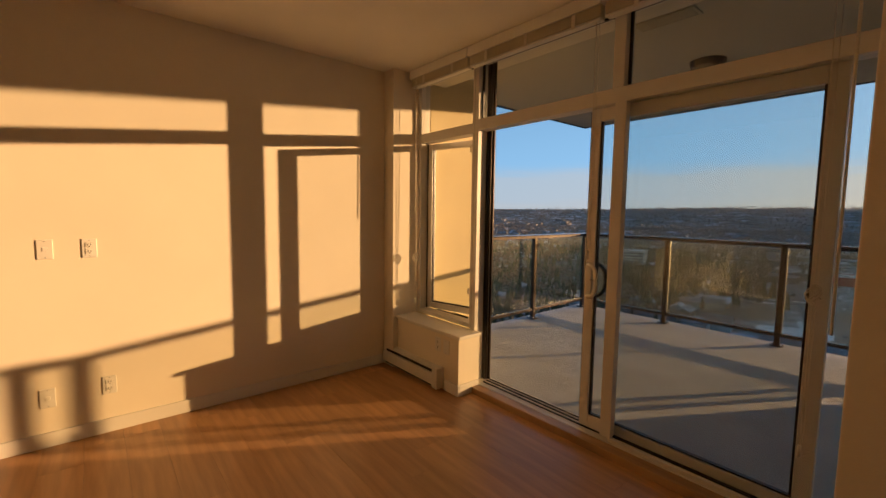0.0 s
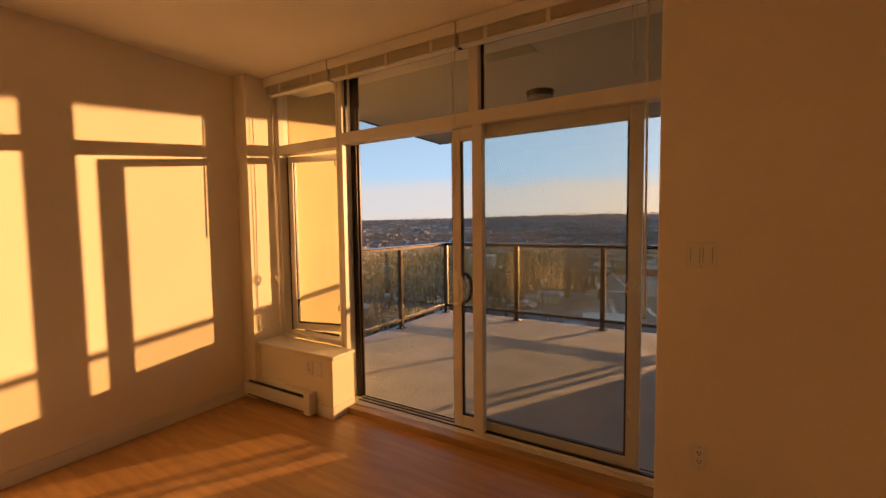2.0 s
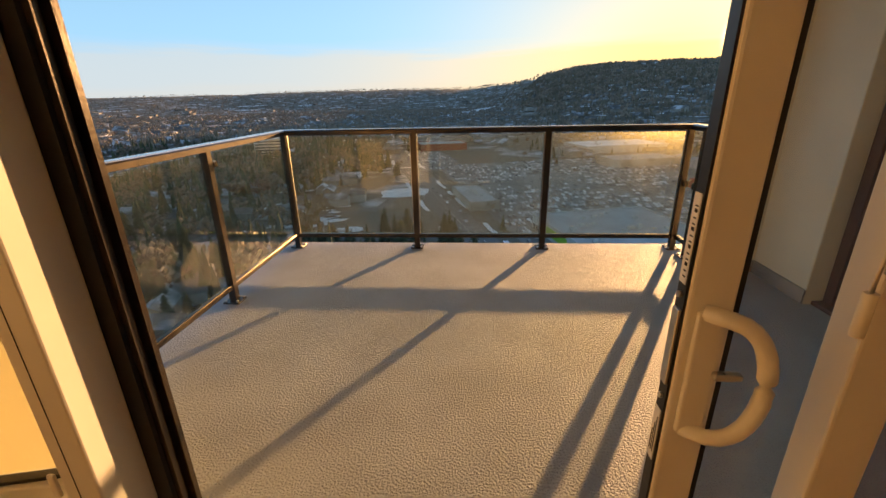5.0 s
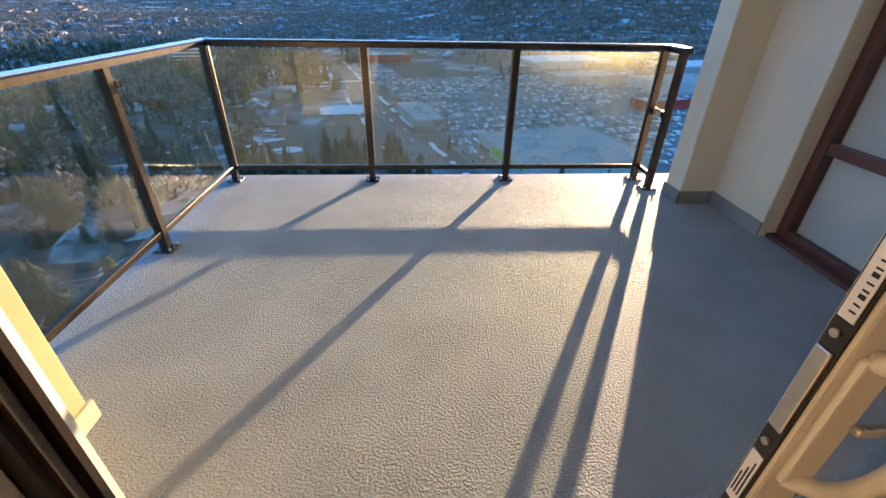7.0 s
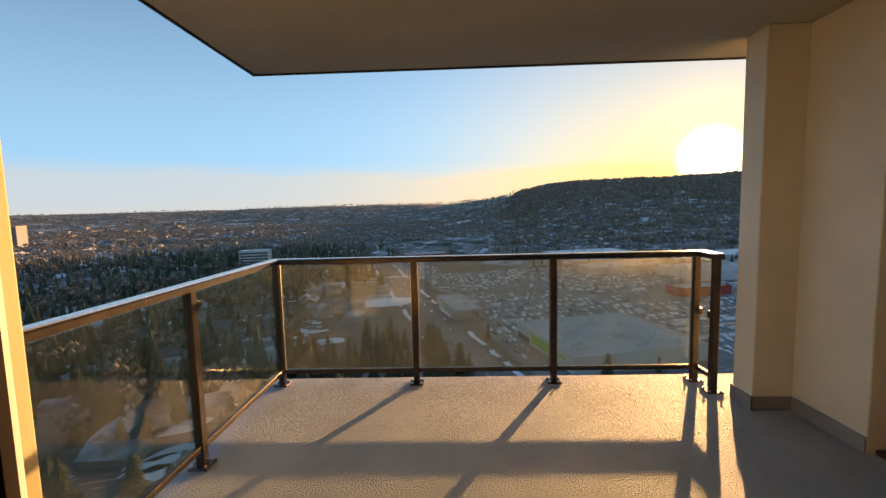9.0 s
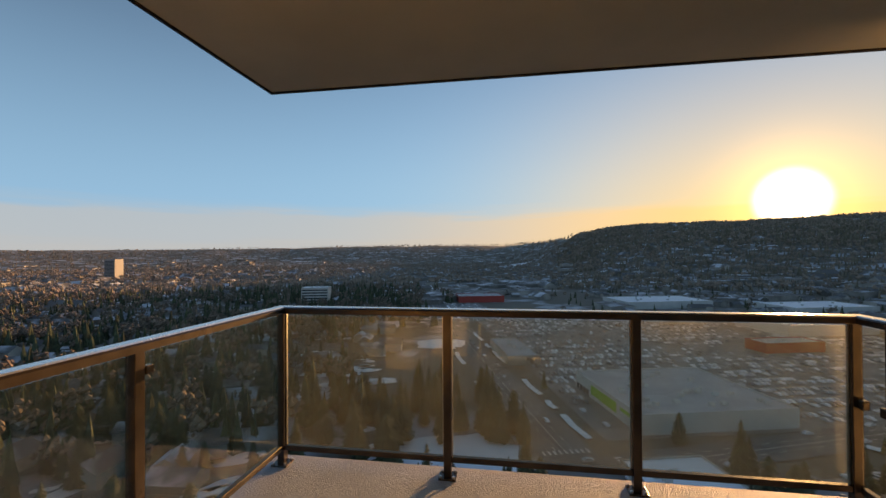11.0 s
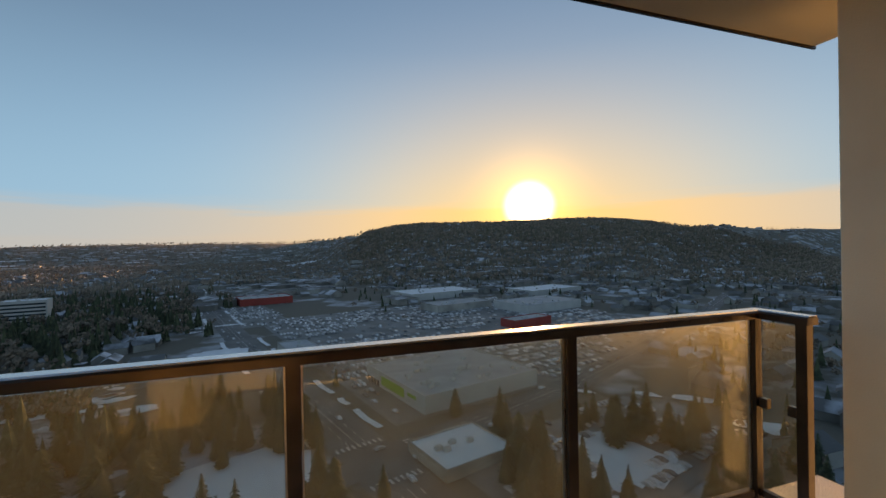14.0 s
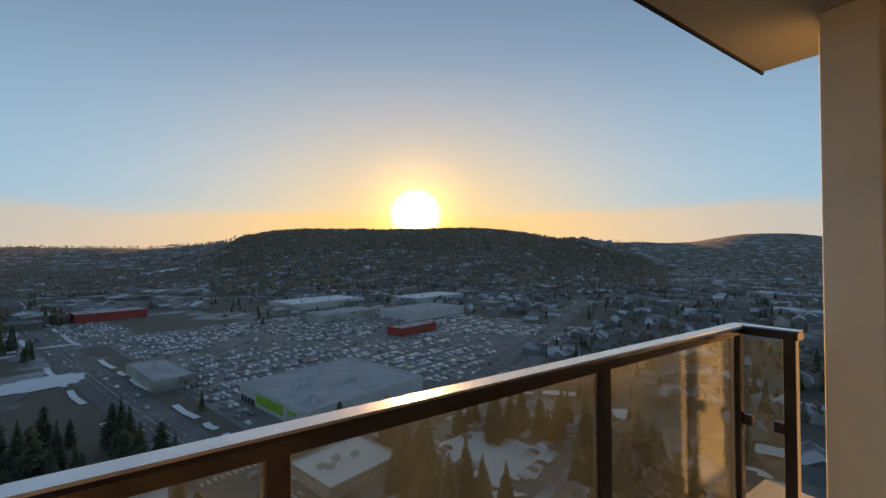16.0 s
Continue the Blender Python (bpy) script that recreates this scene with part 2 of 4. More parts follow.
REDB = material("red_building_panel", (0.42, 0.05, 0.035), 0.6, var=0.1, scale=0.1, bscale=3)
GREENB = material("lime_sign_band", (0.25, 0.50, 0.04), 0.5, var=0.05, scale=0.2, bscale=3)
GREYROOF = material("grey_flat_roof", (0.44, 0.45, 0.46), 0.7, var=0.12, scale=0.06, bscale=2)
DARKGLASS = material("dark_window_band", (0.05, 0.055, 0.06), 0.2, var=0.1, scale=0.5)
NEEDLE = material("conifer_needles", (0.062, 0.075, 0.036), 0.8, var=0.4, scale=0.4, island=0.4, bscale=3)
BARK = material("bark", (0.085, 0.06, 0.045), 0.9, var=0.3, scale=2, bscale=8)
# far woods: lighter copies of the near colours, distance haze painted in
NEEDLE_FAR = material("haze_paled_conifers", (0.21, 0.175, 0.12), 0.85, var=0.2, scale=0.05, island=0.15, bscale=3)
TWIG_FAR = material("haze_paled_bare_woods", (0.31, 0.235, 0.18), 0.9, var=0.2, scale=0.05, island=0.12, bscale=3)
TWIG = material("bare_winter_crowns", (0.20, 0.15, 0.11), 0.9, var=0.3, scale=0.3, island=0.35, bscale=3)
LINE = material("white_road_paint", (0.55, 0.55, 0.53), 0.7, var=0.2, scale=0.5, bscale=4)


# ---- building helpers ----
def add_box(bm, x0, x1, y0, y1, z0, z1, bevel=0.0, m=None):
    vs = [bm.verts.new((x, y, z)) for x in (x0, x1) for y in (y0, y1) for z in (z0, z1)]
    fs = [bm.faces.new([vs[i] for i in q]) for q in ((0, 1, 3, 2), (4, 6, 7, 5), (0, 4, 5, 1), (2, 3, 7, 6), (0, 2, 6, 4), (1, 5, 7, 3))]
    if bevel:
        r = bmesh.ops.bevel(bm, geom=list({e for f in fs for e in f.edges}), offset=bevel, segments=2, affect="EDGES", profile=0.5)
        vs = list({v for f in r["faces"] for v in f.verts} | {v for v in vs if v.is_valid})
    if m is not None:
        bmesh.ops.transform(bm, matrix=m, verts=[v for v in vs if v.is_valid])
    return bm


def block(x0, x1, y0, y1, z0, z1, bevel=0.0, m=None):
    return add_box(bmesh.new(), x0, x1, y0, y1, z0, z1, bevel, m)


def tube(points, radius, sides=8):
    """A round rod along a line of points."""
    bm, rings = bmesh.new(), []
    pts = [Vector(p) for p in points]
    for i, p in enumerate(pts):
        d = (pts[min(i + 1, len(pts) - 1)] - pts[max(i - 1, 0)]).normalized()
        q = d.to_track_quat("Z", "Y")
        rings.append([bm.verts.new(p + q @ Vector((radius * math.cos(a), radius * math.sin(a), 0))) for a in (2 * math.pi * k / sides for k in range(sides))])
    for a, b in zip(rings, rings[1:]):
        for k in range(sides):
            bm.faces.new((a[k], a[(k + 1) % sides], b[(k + 1) % sides], b[k])).smooth = True
    bm.faces.new(rings[0][::-1])
    bm.faces.new(rings[-1])
    return bm


def mesh_of(name, bm, mat):
    bmesh.ops.recalc_face_normals(bm, faces=bm.faces[:])
    me = bpy.data.meshes.new(name)
    bm.to_mesh(me)
    bm.free()
    me.materials.append(mat)
    return me


def part(name, bm, mat, parent=None, label=""):
    ob = new(name, mesh_of(name, bm, mat))
    if parent is not None:
        ob.parent = parent
        ob.matrix_parent_inverse = parent.matrix_basis.inverted()
    return tagged(ob, label)


def raw(name, verts, faces, mat, parent=None):
    me = bpy.data.meshes.new(name)
    me.from_pydata(verts, [], faces)
    me.materials.append(mat)
    ob = new(name, me)
    ob.parent = parent
    return ob


def thing(name, at, label, category, group="", kind=""):
    ob = new(name)
    ob.empty_display_size = 0.1
    ob.matrix_basis = Matrix.Translation(at)
    return tagged(ob, label, category, group, kind)


def structure(name, bm, mat, label, category):
    return tagged(part(name, bm, mat), label, category, "", "structure")


# ---- room shell ----
LX, RX, WY, CZ, BY = -2.825, 1.15, 2.85, 2.67, -1.7
SY, NY = 2.66, 3.02
structure("wall_west", block(LX - 0.2, LX, BY, 3.0, -0.1, CZ + 0.1), PAINT, "cream painted interior wall catching low evening sun", "wall")
structure("wall_pier", block(LX, -2.675, 2.58, 2.86, -0.1, CZ), PAINT, "narrow cream painted wall pier beside the window", "wall")
structure("wall_east", block(RX, RX + 0.15, BY, SY, -0.1, CZ + 0.1), PAINT, "cream painted interior wall in shade", "wall")
# unseen back wall, BY kept near so more light bounces into the room
structure("wall_south", block(LX - 0.2, RX + 0.15, BY - 0.15, BY, -0.1, CZ + 0.1), PAINT, "unseen cream back wall, set close for bounce light", "wall")
structure("wall_north", block(0.33, 1.30, SY, NY, -0.1, CZ + 0.3, 0.006), PAINT, "cream painted wall return beside the sliding door", "wall")
structure("ceiling", block(LX - 0.2, RX + 0.15, BY - 0.15, WY + 0.17, CZ, CZ + 0.2), CEIL, "white painted flat ceiling", "ceiling")
floor_ob = structure("floor", block(LX - 0.2, RX + 0.15, BY - 0.15, WY + 0.1, -0.2, -0.024), DARK, "warm oak laminate plank floor", "floor")
structure("baseboard_west", block(LX, LX + 0.014, BY, 2.58, -0.018, 0.072, 0.003), TRIM, "white painted baseboard", "baseboard")
structure("baseboard_north", block(0.36, RX, SY - 0.014, SY, -0.018, 0.072, 0.003), TRIM, "white painted baseboard", "baseboard")
structure("baseboard_east", block(RX - 0.014, RX, BY, SY - 0.016, -0.018, 0.072, 0.003), TRIM, "white painted baseboard", "baseboard")
structure("trim_threshold", block(-1.81, 0.343, 2.765, 2.85, -0.04, 0.03, 0.006), OAKTRIM, "light oak threshold strip under the sliding door", "trim")

# boxed half wall with its sill
hw = structure("wall_half", block(-2.686, -1.825, 2.635, 2.86, -0.1, 0.435), PAINT, "cream boxed half wall under the casement window", "wall")
structure("window_sill", block(-2.684, -1.795, 2.612, 2.852, 0.436, 0.465, 0.008), TRIM, "white painted window sill board", "sill")
structure("baseboard_half", add_box(block(-1.98, -1.812, 2.621, 2.634, -0.018, 0.072, 0.003), -1.824, -1.811, 2.635, 2.85, -0.018, 0.072, 0.003), TRIM, "white painted baseboard round the half wall", "baseboard")

# ---- window wall: window_1 casement bay, door_1 sliding door ----
FY0, FY1 = 2.855, 2.955
win = thing("window_1", (-2.34, 2.9, 0.5), "white vinyl window, casement ajar below a fixed transom", "window", "", "structure")
for nm, dims in {"jamb": (-2.70, -2.63, FY0, FY1, 0.465, 2.64), "jamb_right": (-1.950, -1.885, FY0, FY1, 0.0, 2.64), "head": (-2.63, -1.950, FY0, FY1, 2.58, 2.64), "transom_bar": (-2.63, -1.950, FY0, FY1, 2.05, 2.13), "bottom_rail": (-2.63, -1.950, FY0, FY1, 0.466, 0.505)}.items():
    part(nm.replace("_right", ""), block(*dims, 0.004), VINYL, win)
part("pane", block(-2.63, -1.950, 2.90, 2.906, 2.13, 2.58), PANE, win)
part("gasket", add_box(block(-2.63, -1.950, 2.895, 2.915, 2.572, 2.58), -2.63, -1.950, 2.895, 2.915, 2.13, 2.138), GASKET, win)
part("gasket", block(-2.63, -2.618, 2.93, 2.957, 0.505, 2.05), GASKET, win)
# open sash, hinged on its outer edge
HINGE = Matrix.Translation((-2.618, 2.955, 0)) @ Matrix.Rotation(radians(13), 4, "Z")
SW, SH0, SH1 = 0.668, 0.512, 2.042
sash = part("sash", add_box(add_box(add_box(block(0, 0.045, -0.03, 0.03, SH0, SH1, 0.006, HINGE), SW - 0.06, SW, -0.03, 0.03, SH0, SH1, 0.006, HINGE), 0.045, SW - 0.06, -0.03, 0.03, SH0, SH0 + 0.055, 0.006, HINGE), 0.045, SW - 0.06, -0.03, 0.03, SH1 - 0.05, SH1, 0.006, HINGE), VINYL, win, "white vinyl casement sash, ajar")
part("pane", block(0.045, SW - 0.06, -0.003, 0.003, SH0 + 0.05, SH1 - 0.045, 0, HINGE), PANE, sash)
part("gasket", add_box(block(0.045, SW - 0.06, -0.012, 0.012, SH0 + 0.055, SH0 + 0.065, 0, HINGE), 0.045, 0.053, -0.012, 0.012, SH0 + 0.06, SH1 - 0.05, 0, HINGE), GASKET, sash)
part("stay_arm", add_box(block(-2.50, -2.08, 2.96, 2.975, 0.502, 0.508), -2.30, -2.10, 2.975, 2.99, 0.502, 0.510, 0, Matrix.Rotation(0.0, 4, "Z")), DARK, win, "dark steel stay arm")
part("crank_handle", add_box(block(-2.34, -2.28, 2.835, 2.854, 0.472, 0.49, 0.004), -2.32, -2.24, 2.825, 2.84, 0.482, 0.49, 0.003), VINYL, win)
for z in (0.75, 1.9):
    part("latch", block(-1.967, -1.953, 2.848, 2.855, z, z + 0.05, 0.003), VINYL, win)

door = thing("door_1", (-0.75, 2.9, 0.0), "white framed sliding glass balcony door, slid open", "door", "", "structure")
for nm, dims in {"header": (-1.885, 0.343, FY0 - 0.004, FY1, 2.065, 2.150), "head": (-1.885, 0.343, FY0, FY1, 2.58, 2.64), "mullion": (-0.752, -0.682, FY0 - 0.008, 2.90, 0.06, 2.065), "transom_post": (-0.775, -0.705, FY0 - 0.006, FY1, 2.15, 2.58), "end_jamb": (0.325, 0.343, FY0, FY1, 0.03, 2.58), "sill_track": (-1.885, 0.343, 2.851, 3.018, -0.05, 0.032), "fixed_rail": (-0.705, 0.325, FY0, 2.90, 0.034, 0.06)}.items():
    part(nm, block(*dims, 0.004), VINYL, door)
for y in (2.904, 2.946, 2.985):
    part("track_groove", block(-1.82, 0.32, y, y + 0.008, 0.030, 0.040), GASKET, door, "black track groove")
for i, (y0, y1, x1) in enumerate(((2.956, 2.966, -1.855), (2.966, 2.98, -1.843), (2.98, 2.988, -1.855), (2.988, 3.0, -1.832))):
    part("jamb_track", block(-1.95, x1, y0, y1, 0.03, 2.60), BRONZE if i % 2 else GASKET, door, "dark weathered jamb track")
part("pane", block(-0.705, 0.325, 2.888, 2.894, 0.06, 2.065), PANE, door)
part("pane", block(-1.885, -0.775, 2.90, 2.906, 2.15, 2.58), PANE, door)
part("pane", block(-0.705, 0.325, 2.90, 2.906, 2.15, 2.58), PANE, door)
for x0, x1 in ((-1.885, -0.775), (-0.705, 0.325)):
    part("gasket", add_box(add_box(block(x0, x0 + 0.012, 2.893, 2.912, 2.15, 2.58), x0, x1, 2.893, 2.912, 2.568, 2.58), x1 - 0.008, x1, 2.893, 2.912, 2.15, 2.568), GASKET, door)
part("gasket", add_box(block(-0.704, -0.692, 2.88, 2.9, 0.06, 2.065), -0.704, 0.325, 2.88, 2.9, 0.06, 0.07), GASKET, door)
PX0, PX1, PY0, PY1 = -0.935, 0.235, 2.908, 2.944
panel = part("sliding_panel", add_box(add_box(add_box(block(PX0, PX0 + 0.064, PY0, PY1, 0.04, 2.063, 0.005), PX1 - 0.07, PX1, PY0, PY1, 0.04, 2.063, 0.005), PX0 + 0.064, PX1 - 0.07, PY0, PY1, 0.04, 0.125, 0.005), PX0 + 0.064, PX1 - 0.07, PY0, PY1, 1.985, 2.063, 0.005), VINYL, door, "white vinyl sliding panel frame")
part("pane", block(PX0 + 0.064, PX1 - 0.07, 2.924, 2.930, 0.12, 1.99), PANE, panel)
part("gasket", add_box(add_box(block(PX0 + 0.064, PX0 + 0.074, 2.915, 2.938, 0.125, 1.985), PX1 - 0.08, PX1 - 0.07, 2.915, 2.938, 0.125, 1.985), PX0 + 0.074, PX1 - 0.08, 2.915, 2.938, 0.125, 0.135), GASKET, panel)
part("edge_strip", block(PX0 - 0.004, PX0, PY0 + 0.006, PY1 - 0.006, 0.05, 2.055), GASKET, panel, "black weather strip on the panel edge")
part("latch_plate", block(PX0 - 0.008, PX0 - 0.003, PY0 + 0.008, PY1 - 0.008, 0.97, 1.10, 0.002), METAL, panel, "worn metal latch plate")
part("sticker", block(PX0 - 0.006, PX0 - 0.0045, PY0 + 0.009, PY1 - 0.009, 1.14, 1.27), TRIM, panel, "white paper sticker with illegible print")
part("sticker", block(PX0 - 0.006, PX0 - 0.0045, PY0 + 0.009, PY1 - 0.009, 0.82, 0.92), TRIM, panel, "white paper sticker with illegible print")
for k in range(13):
    part("print_bar", block(PX0 - 0.0066, PX0 - 0.006, PY0 + 0.012, PY0 + 0.019, 1.150 + 0.0085 * k, 1.152 + 0.0085 * k + 0.003 * (k * 5 % 3 == 1)), DARK, panel)
for k in range(3):
    part("print_bar", block(PX0 - 0.0066, PX0 - 0.006, PY0 + 0.012 + 0.005 * k, PY0 + 0.014 + 0.005 * k, 0.835, 0.905 - 0.015 * k), DARK, panel)
for z in (0.945, 1.122):
    part("screw", tube([(PX0 - 0.003, 2.926, z), (PX0 - 0.009, 2.926, z)], 0.005, 8), METAL, panel)
for x in (-1.925,):
    part("seam", block(x, x + 0.0012, FY0 - 0.0008, FY0 + 0.001, 0.04, 2.6), GASKET, win, "fine joint line in the frame")


def d_handle(y, s):
    xs = PX0 + 0.035
    arc = [(xs - 0.012 + 0.080 * math.sin(math.pi * k / 18) ** 0.6, y + s * 0.040 * math.sin(math.pi * k / 18) ** 0.35, 1.000 + 0.102 * math.cos(math.pi * k / 18)) for k in range(19)]
    return tube(arc, 0.0125, 10)


hnd = part("handle", d_handle(PY0, -1), VINYL, panel, "cream D-shaped pull handle")
part("backplate", block(PX0 + 0.012, PX0 + 0.052, PY0 - 0.01, PY0 + 0.001, 0.895, 1.105, 0.004), VINYL, hnd)
part("thumb_latch", block(PX0 + 0.045, PX0 + 0.085, PY0 - 0.022, PY0 - 0.008, 1.0, 1.012, 0.004), METAL, hnd)
hnd = part("handle", d_handle(PY1, 1), GASKET, panel, "black outer pull handle")

# ---- blinds, raised to their stacks ----
def blind(x0, x1, cord_x, cord_z, knot):
    b = thing("window_blind", ((x0 + x1) / 2, 2.79, CZ), "cream slatted blind drawn up under its white headrail", "blind", "blinds along the window wall")
    part("headrail", block(x0, x1, 2.745, 2.80, CZ - 0.062, CZ - 0.003, 0.004), TRIM, b)
    part("valance", block(x0, x1, 2.728, 2.742, CZ - 0.075, CZ - 0.003, 0.003), TRIM, b)
    for k in range(9):
        part("slat", block(x0 + 0.01, x1 - 0.01, 2.748, 2.798, CZ - 0.072 - 0.0075 * k, CZ - 0.0675 - 0.0075 * k), SLAT, b)
    part("bottom_rail", block(x0 + 0.01, x1 - 0.01, 2.748, 2.798, CZ - 0.152, CZ - 0.138, 0.003), TRIM, b)
    n = 2 if x1 - x0 < 0.9 else 3
    for k in range(n):
        x = x0 + (x1 - x0) * (k + 0.5) / n
        part("ladder_tape", block(x - 0.012, x + 0.012, 2.742, 2.747, CZ - 0.155, CZ - 0.07), CORD, b)
    part("pull_cord", tube([(cord_x, 2.77, CZ - 0.06), (cord_x + 0.004, 2.775, 1.6), (cord_x + 0.012, 2.77, cord_z + 0.06), (cord_x + 0.01, 2.77, cord_z)], 0.0022, 5), CORD, b)
    part("pull_cord", tube([(cord_x + 0.02, 2.77, CZ - 0.06), (cord_x + 0.022, 2.775, 1.6), (cord_x + 0.018, 2.77, cord_z + 0.3), (cord_x + 0.02, 2.772, cord_z + 0.02)], 0.0022, 5), CORD, b)
    part("tassel", tube([(cord_x + 0.01, 2.77, cord_z), (cord_x + 0.01, 2.77, cord_z - 0.05)], 0.007, 7), CORD, b)
    if knot:
        loops = [(cord_x + 0.012 + 0.03 * math.sin(a) * math.cos(1.7 * a), 2.768 + 0.01 * math.cos(2.1 * a), knot + 0.045 * math.cos(a)) for a in (k * 0.5 for k in range(30))]
        part("cord_knot", tube(loops, 0.003, 5), CORD, b)
    return b


b1 = blind(-2.645, -1.90, -2.60, 0.62, 1.0)
part("tilt_wand", tube([(-2.57, 2.75, CZ - 0.07), (-2.565, 2.745, 1.4)], 0.004, 6), CORD, b1)
b2 = blind(-1.89, -0.80, -0.845, 1.2, 0)
b3 = blind(-0.79, 0.335, 0.19, 0.45, 1.1)
part("tilt_wand", tube([(0.262, 2.75, CZ - 0.07), (0.268, 2.745, 0.95)], 0.006, 6), CORD, b3)

# ---- baseboard heater ----
ht = thing("baseboard_heater", (-2.36, 2.595, 0.02), "white enamel electric baseboard heater with dark slot", "heater")
bm = bmesh.new()
prof = [(2.632, 0.005), (2.560, 0.005), (2.557, 0.06), (2.563, 0.108), (2.580, 0.115), (2.595, 0.158), (2.632, 0.162)]
ends = [[bm.verts.new((x, y, z)) for y, z in prof] for x in (-2.815, -2.0)]
for a in range(len(prof)):
    q = (a + 1) % len(prof)
    bm.faces.new((ends[0][a], ends[0][q], ends[1][q], ends[1][a]))
bm.faces.new(ends[0])
bm.faces.new(ends[1][::-1])
part("body", bm, HEATER, ht)
part("slot", block(-2.76, -2.07, 2.568, 2.584, 0.118, 0.132), DARK, ht, "dark air outlet slot")
part("lower_slot", block(-2.76, -2.07, 2.556, 2.561, 0.010, 0.018), DARK, ht)
part("end_cap", block(-2.06, -1.995, 2.553, 2.633, -0.005, 0.168, 0.006), HEATER, ht)


# ---- outlets and switches ----
def plate(name, at, facing, label, kind):
    """A wall plate; facing is its turn about z, 0 facing -y."""
    m = Matrix.Translation(at) @ Matrix.Rotation(radians(facing), 4, "Z")
    w = 0.058 if kind == "double" else 0.036
    t = thing(name, at, label, "switch" if kind == "double" else "outlet")
    part("cover_plate", block(-w, w, -0.006, 0.0, -0.058, 0.058, 0.003, m), PLASTIC, t)
    if kind == "double":
        for dx in (-0.024, 0.024):
            r = part("rocker", block(dx - 0.017, dx + 0.017, -0.010, -0.006, -0.034, 0.034, 0.002, m), PLASTIC, t)
            part("gap", add_box(block(dx - 0.0185, dx - 0.017, -0.0066, -0.006, -0.035, 0.035, 0, m), dx + 0.017, dx + 0.0185, -0.0066, -0.006, -0.035, 0.035, 0, m), DARK, t)
    elif kind == "outlet":
        for dz in (-0.02, 0.02):
            f = part("socket", block(-0.017, 0.017, -0.009, -0.006, dz - 0.015, dz + 0.015, 0.004, m), PLASTIC, t)
            part("slots", add_box(add_box(block(-0.008, -0.005, -0.0096, -0.009, dz - 0.003, dz + 0.008, 0, m), 0.005, 0.008, -0.0096, -0.009, dz - 0.003, dz + 0.008, 0, m), -0.003, 0.003, -0.0096, -0.009, dz - 0.011, dz - 0.006, 0, m), DARK, f)
    else:
        part("jack", block(-0.012, 0.012, -0.0085, -0.006, -0.012, 0.012, 0.002, m), PLASTIC, t)
    for dz in (-0.048, 0.048):
        part("screw", block(-0.003, 0.003, -0.0072, -0.006, dz - 0.003, dz + 0.003, 0.001, m), METAL, t)
    return t


plate("light_switch", (0.505, SY, 1.285), 0, "white double rocker light switch on the cream wall", "double")
plate("wall_outlet", (0.515, SY, 0.35), 0, "white duplex wall outlet near the floor", "outlet")
plate("wall_outlet", (-2.075, 2.635, 0.34), 0, "white wall outlet on the half wall", "outlet")
plate("cover_plate", (-1.97, 2.635, 0.34), 0, "white blank cover plate on the half wall", "blank")
plate("media_plate", (LX, 0.27, 1.17), 90, "white media wall plate on the sunlit wall", "blank")
plate("wall_outlet", (LX, 0.47, 1.17), 90, "white duplex outlet high on the sunlit wall", "outlet")
plate("media_plate", (LX, 0.24, 0.28), 90, "white low media wall plate", "blank")
plate("wall_outlet", (LX, 0.53, 0.29), 90, "white low wall outlet", "outlet")

# the room stands a little further in than its first setting-out
for ob in list(scene.objects):
    if ob.parent is None and ob.type in {"MESH", "EMPTY"}:
        ob.location += Vector((-0.03, -0.055, 0))

# ---- balcony ----
structure("balcony_deck", block(-3.16, 1.35, 2.966, 6.33, -0.25, 0.0), DECK, "grey textured vinyl balcony deck", "deck")
structure("wall_wing", block(-3.30, -2.66, 2.902, 3.70, -0.3, 2.74, 0.008), SUNLITWALL, "cream stucco wing wall beside the balcony, warm sunlight partly in its yellow", "wall")
structure("wall_facade", block(0.344, 1.45, 2.966, NY + 0.06, -0.3, 2.74), STUCCO, "cream stucco outer wall", "wall")
structure("wall_lintel", block(-2.659, 0.343, 2.902, NY + 0.06, 2.60, 2.74), STUCCO, "cream stucco strip over the sliding door", "wall")
structure("wall_column", block(0.715, 1.30, 5.64, 5.86, -0.3, 2.74, 0.01), STUCCO, "cream painted concrete column at the balcony end", "column")
structure("wall_balcony_east", block(1.0, 1.45, 5.07, 5.645, -0.3, 2.74, 0.008), STUCCO, "cream stucco balcony side wall", "wall")
structure("wall_balcony_east_back", block(1.32, 1.45, NY + 0.06, 5.07, -0.3, 2.74), STUCCO, "cream stucco wall behind the side window", "wall")
structure("trim_column", add_box(add_box(block(0.703, 1.0, 5.628, 5.6395, 0.0, 0.105, 0.002), 0.703, 0.7145, 5.628, 5.872, 0.0, 0.105, 0.002), 0.988, 0.9995, 5.07, 5.628, 0.0, 0.105, 0.002), GREYBASE, "grey upturned base flashing", "trim")
structure("trim_wing", block(-2.6595, -2.645, 3.03, 3.715, 0.0, 0.09, 0.003), STUCCO, "pale cream base strip of the wing wall", "trim")
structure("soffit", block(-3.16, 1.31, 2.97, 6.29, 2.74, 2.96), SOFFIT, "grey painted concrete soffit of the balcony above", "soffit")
structure("trim_soffit", add_box(block(-3.175, 1.325, 6.29, 6.305, 2.725, 2.98), -3.175, -3.16, 2.95, 6.29, 2.725, 2.98), BRONZE, "dark metal drip edge along the soffit", "trim")
structure("wall_storey_above", block(-3.3, 1.45, 2.7, 3.0, 2.96, 6.0), STUCCO, "cream stucco storey above", "wall")

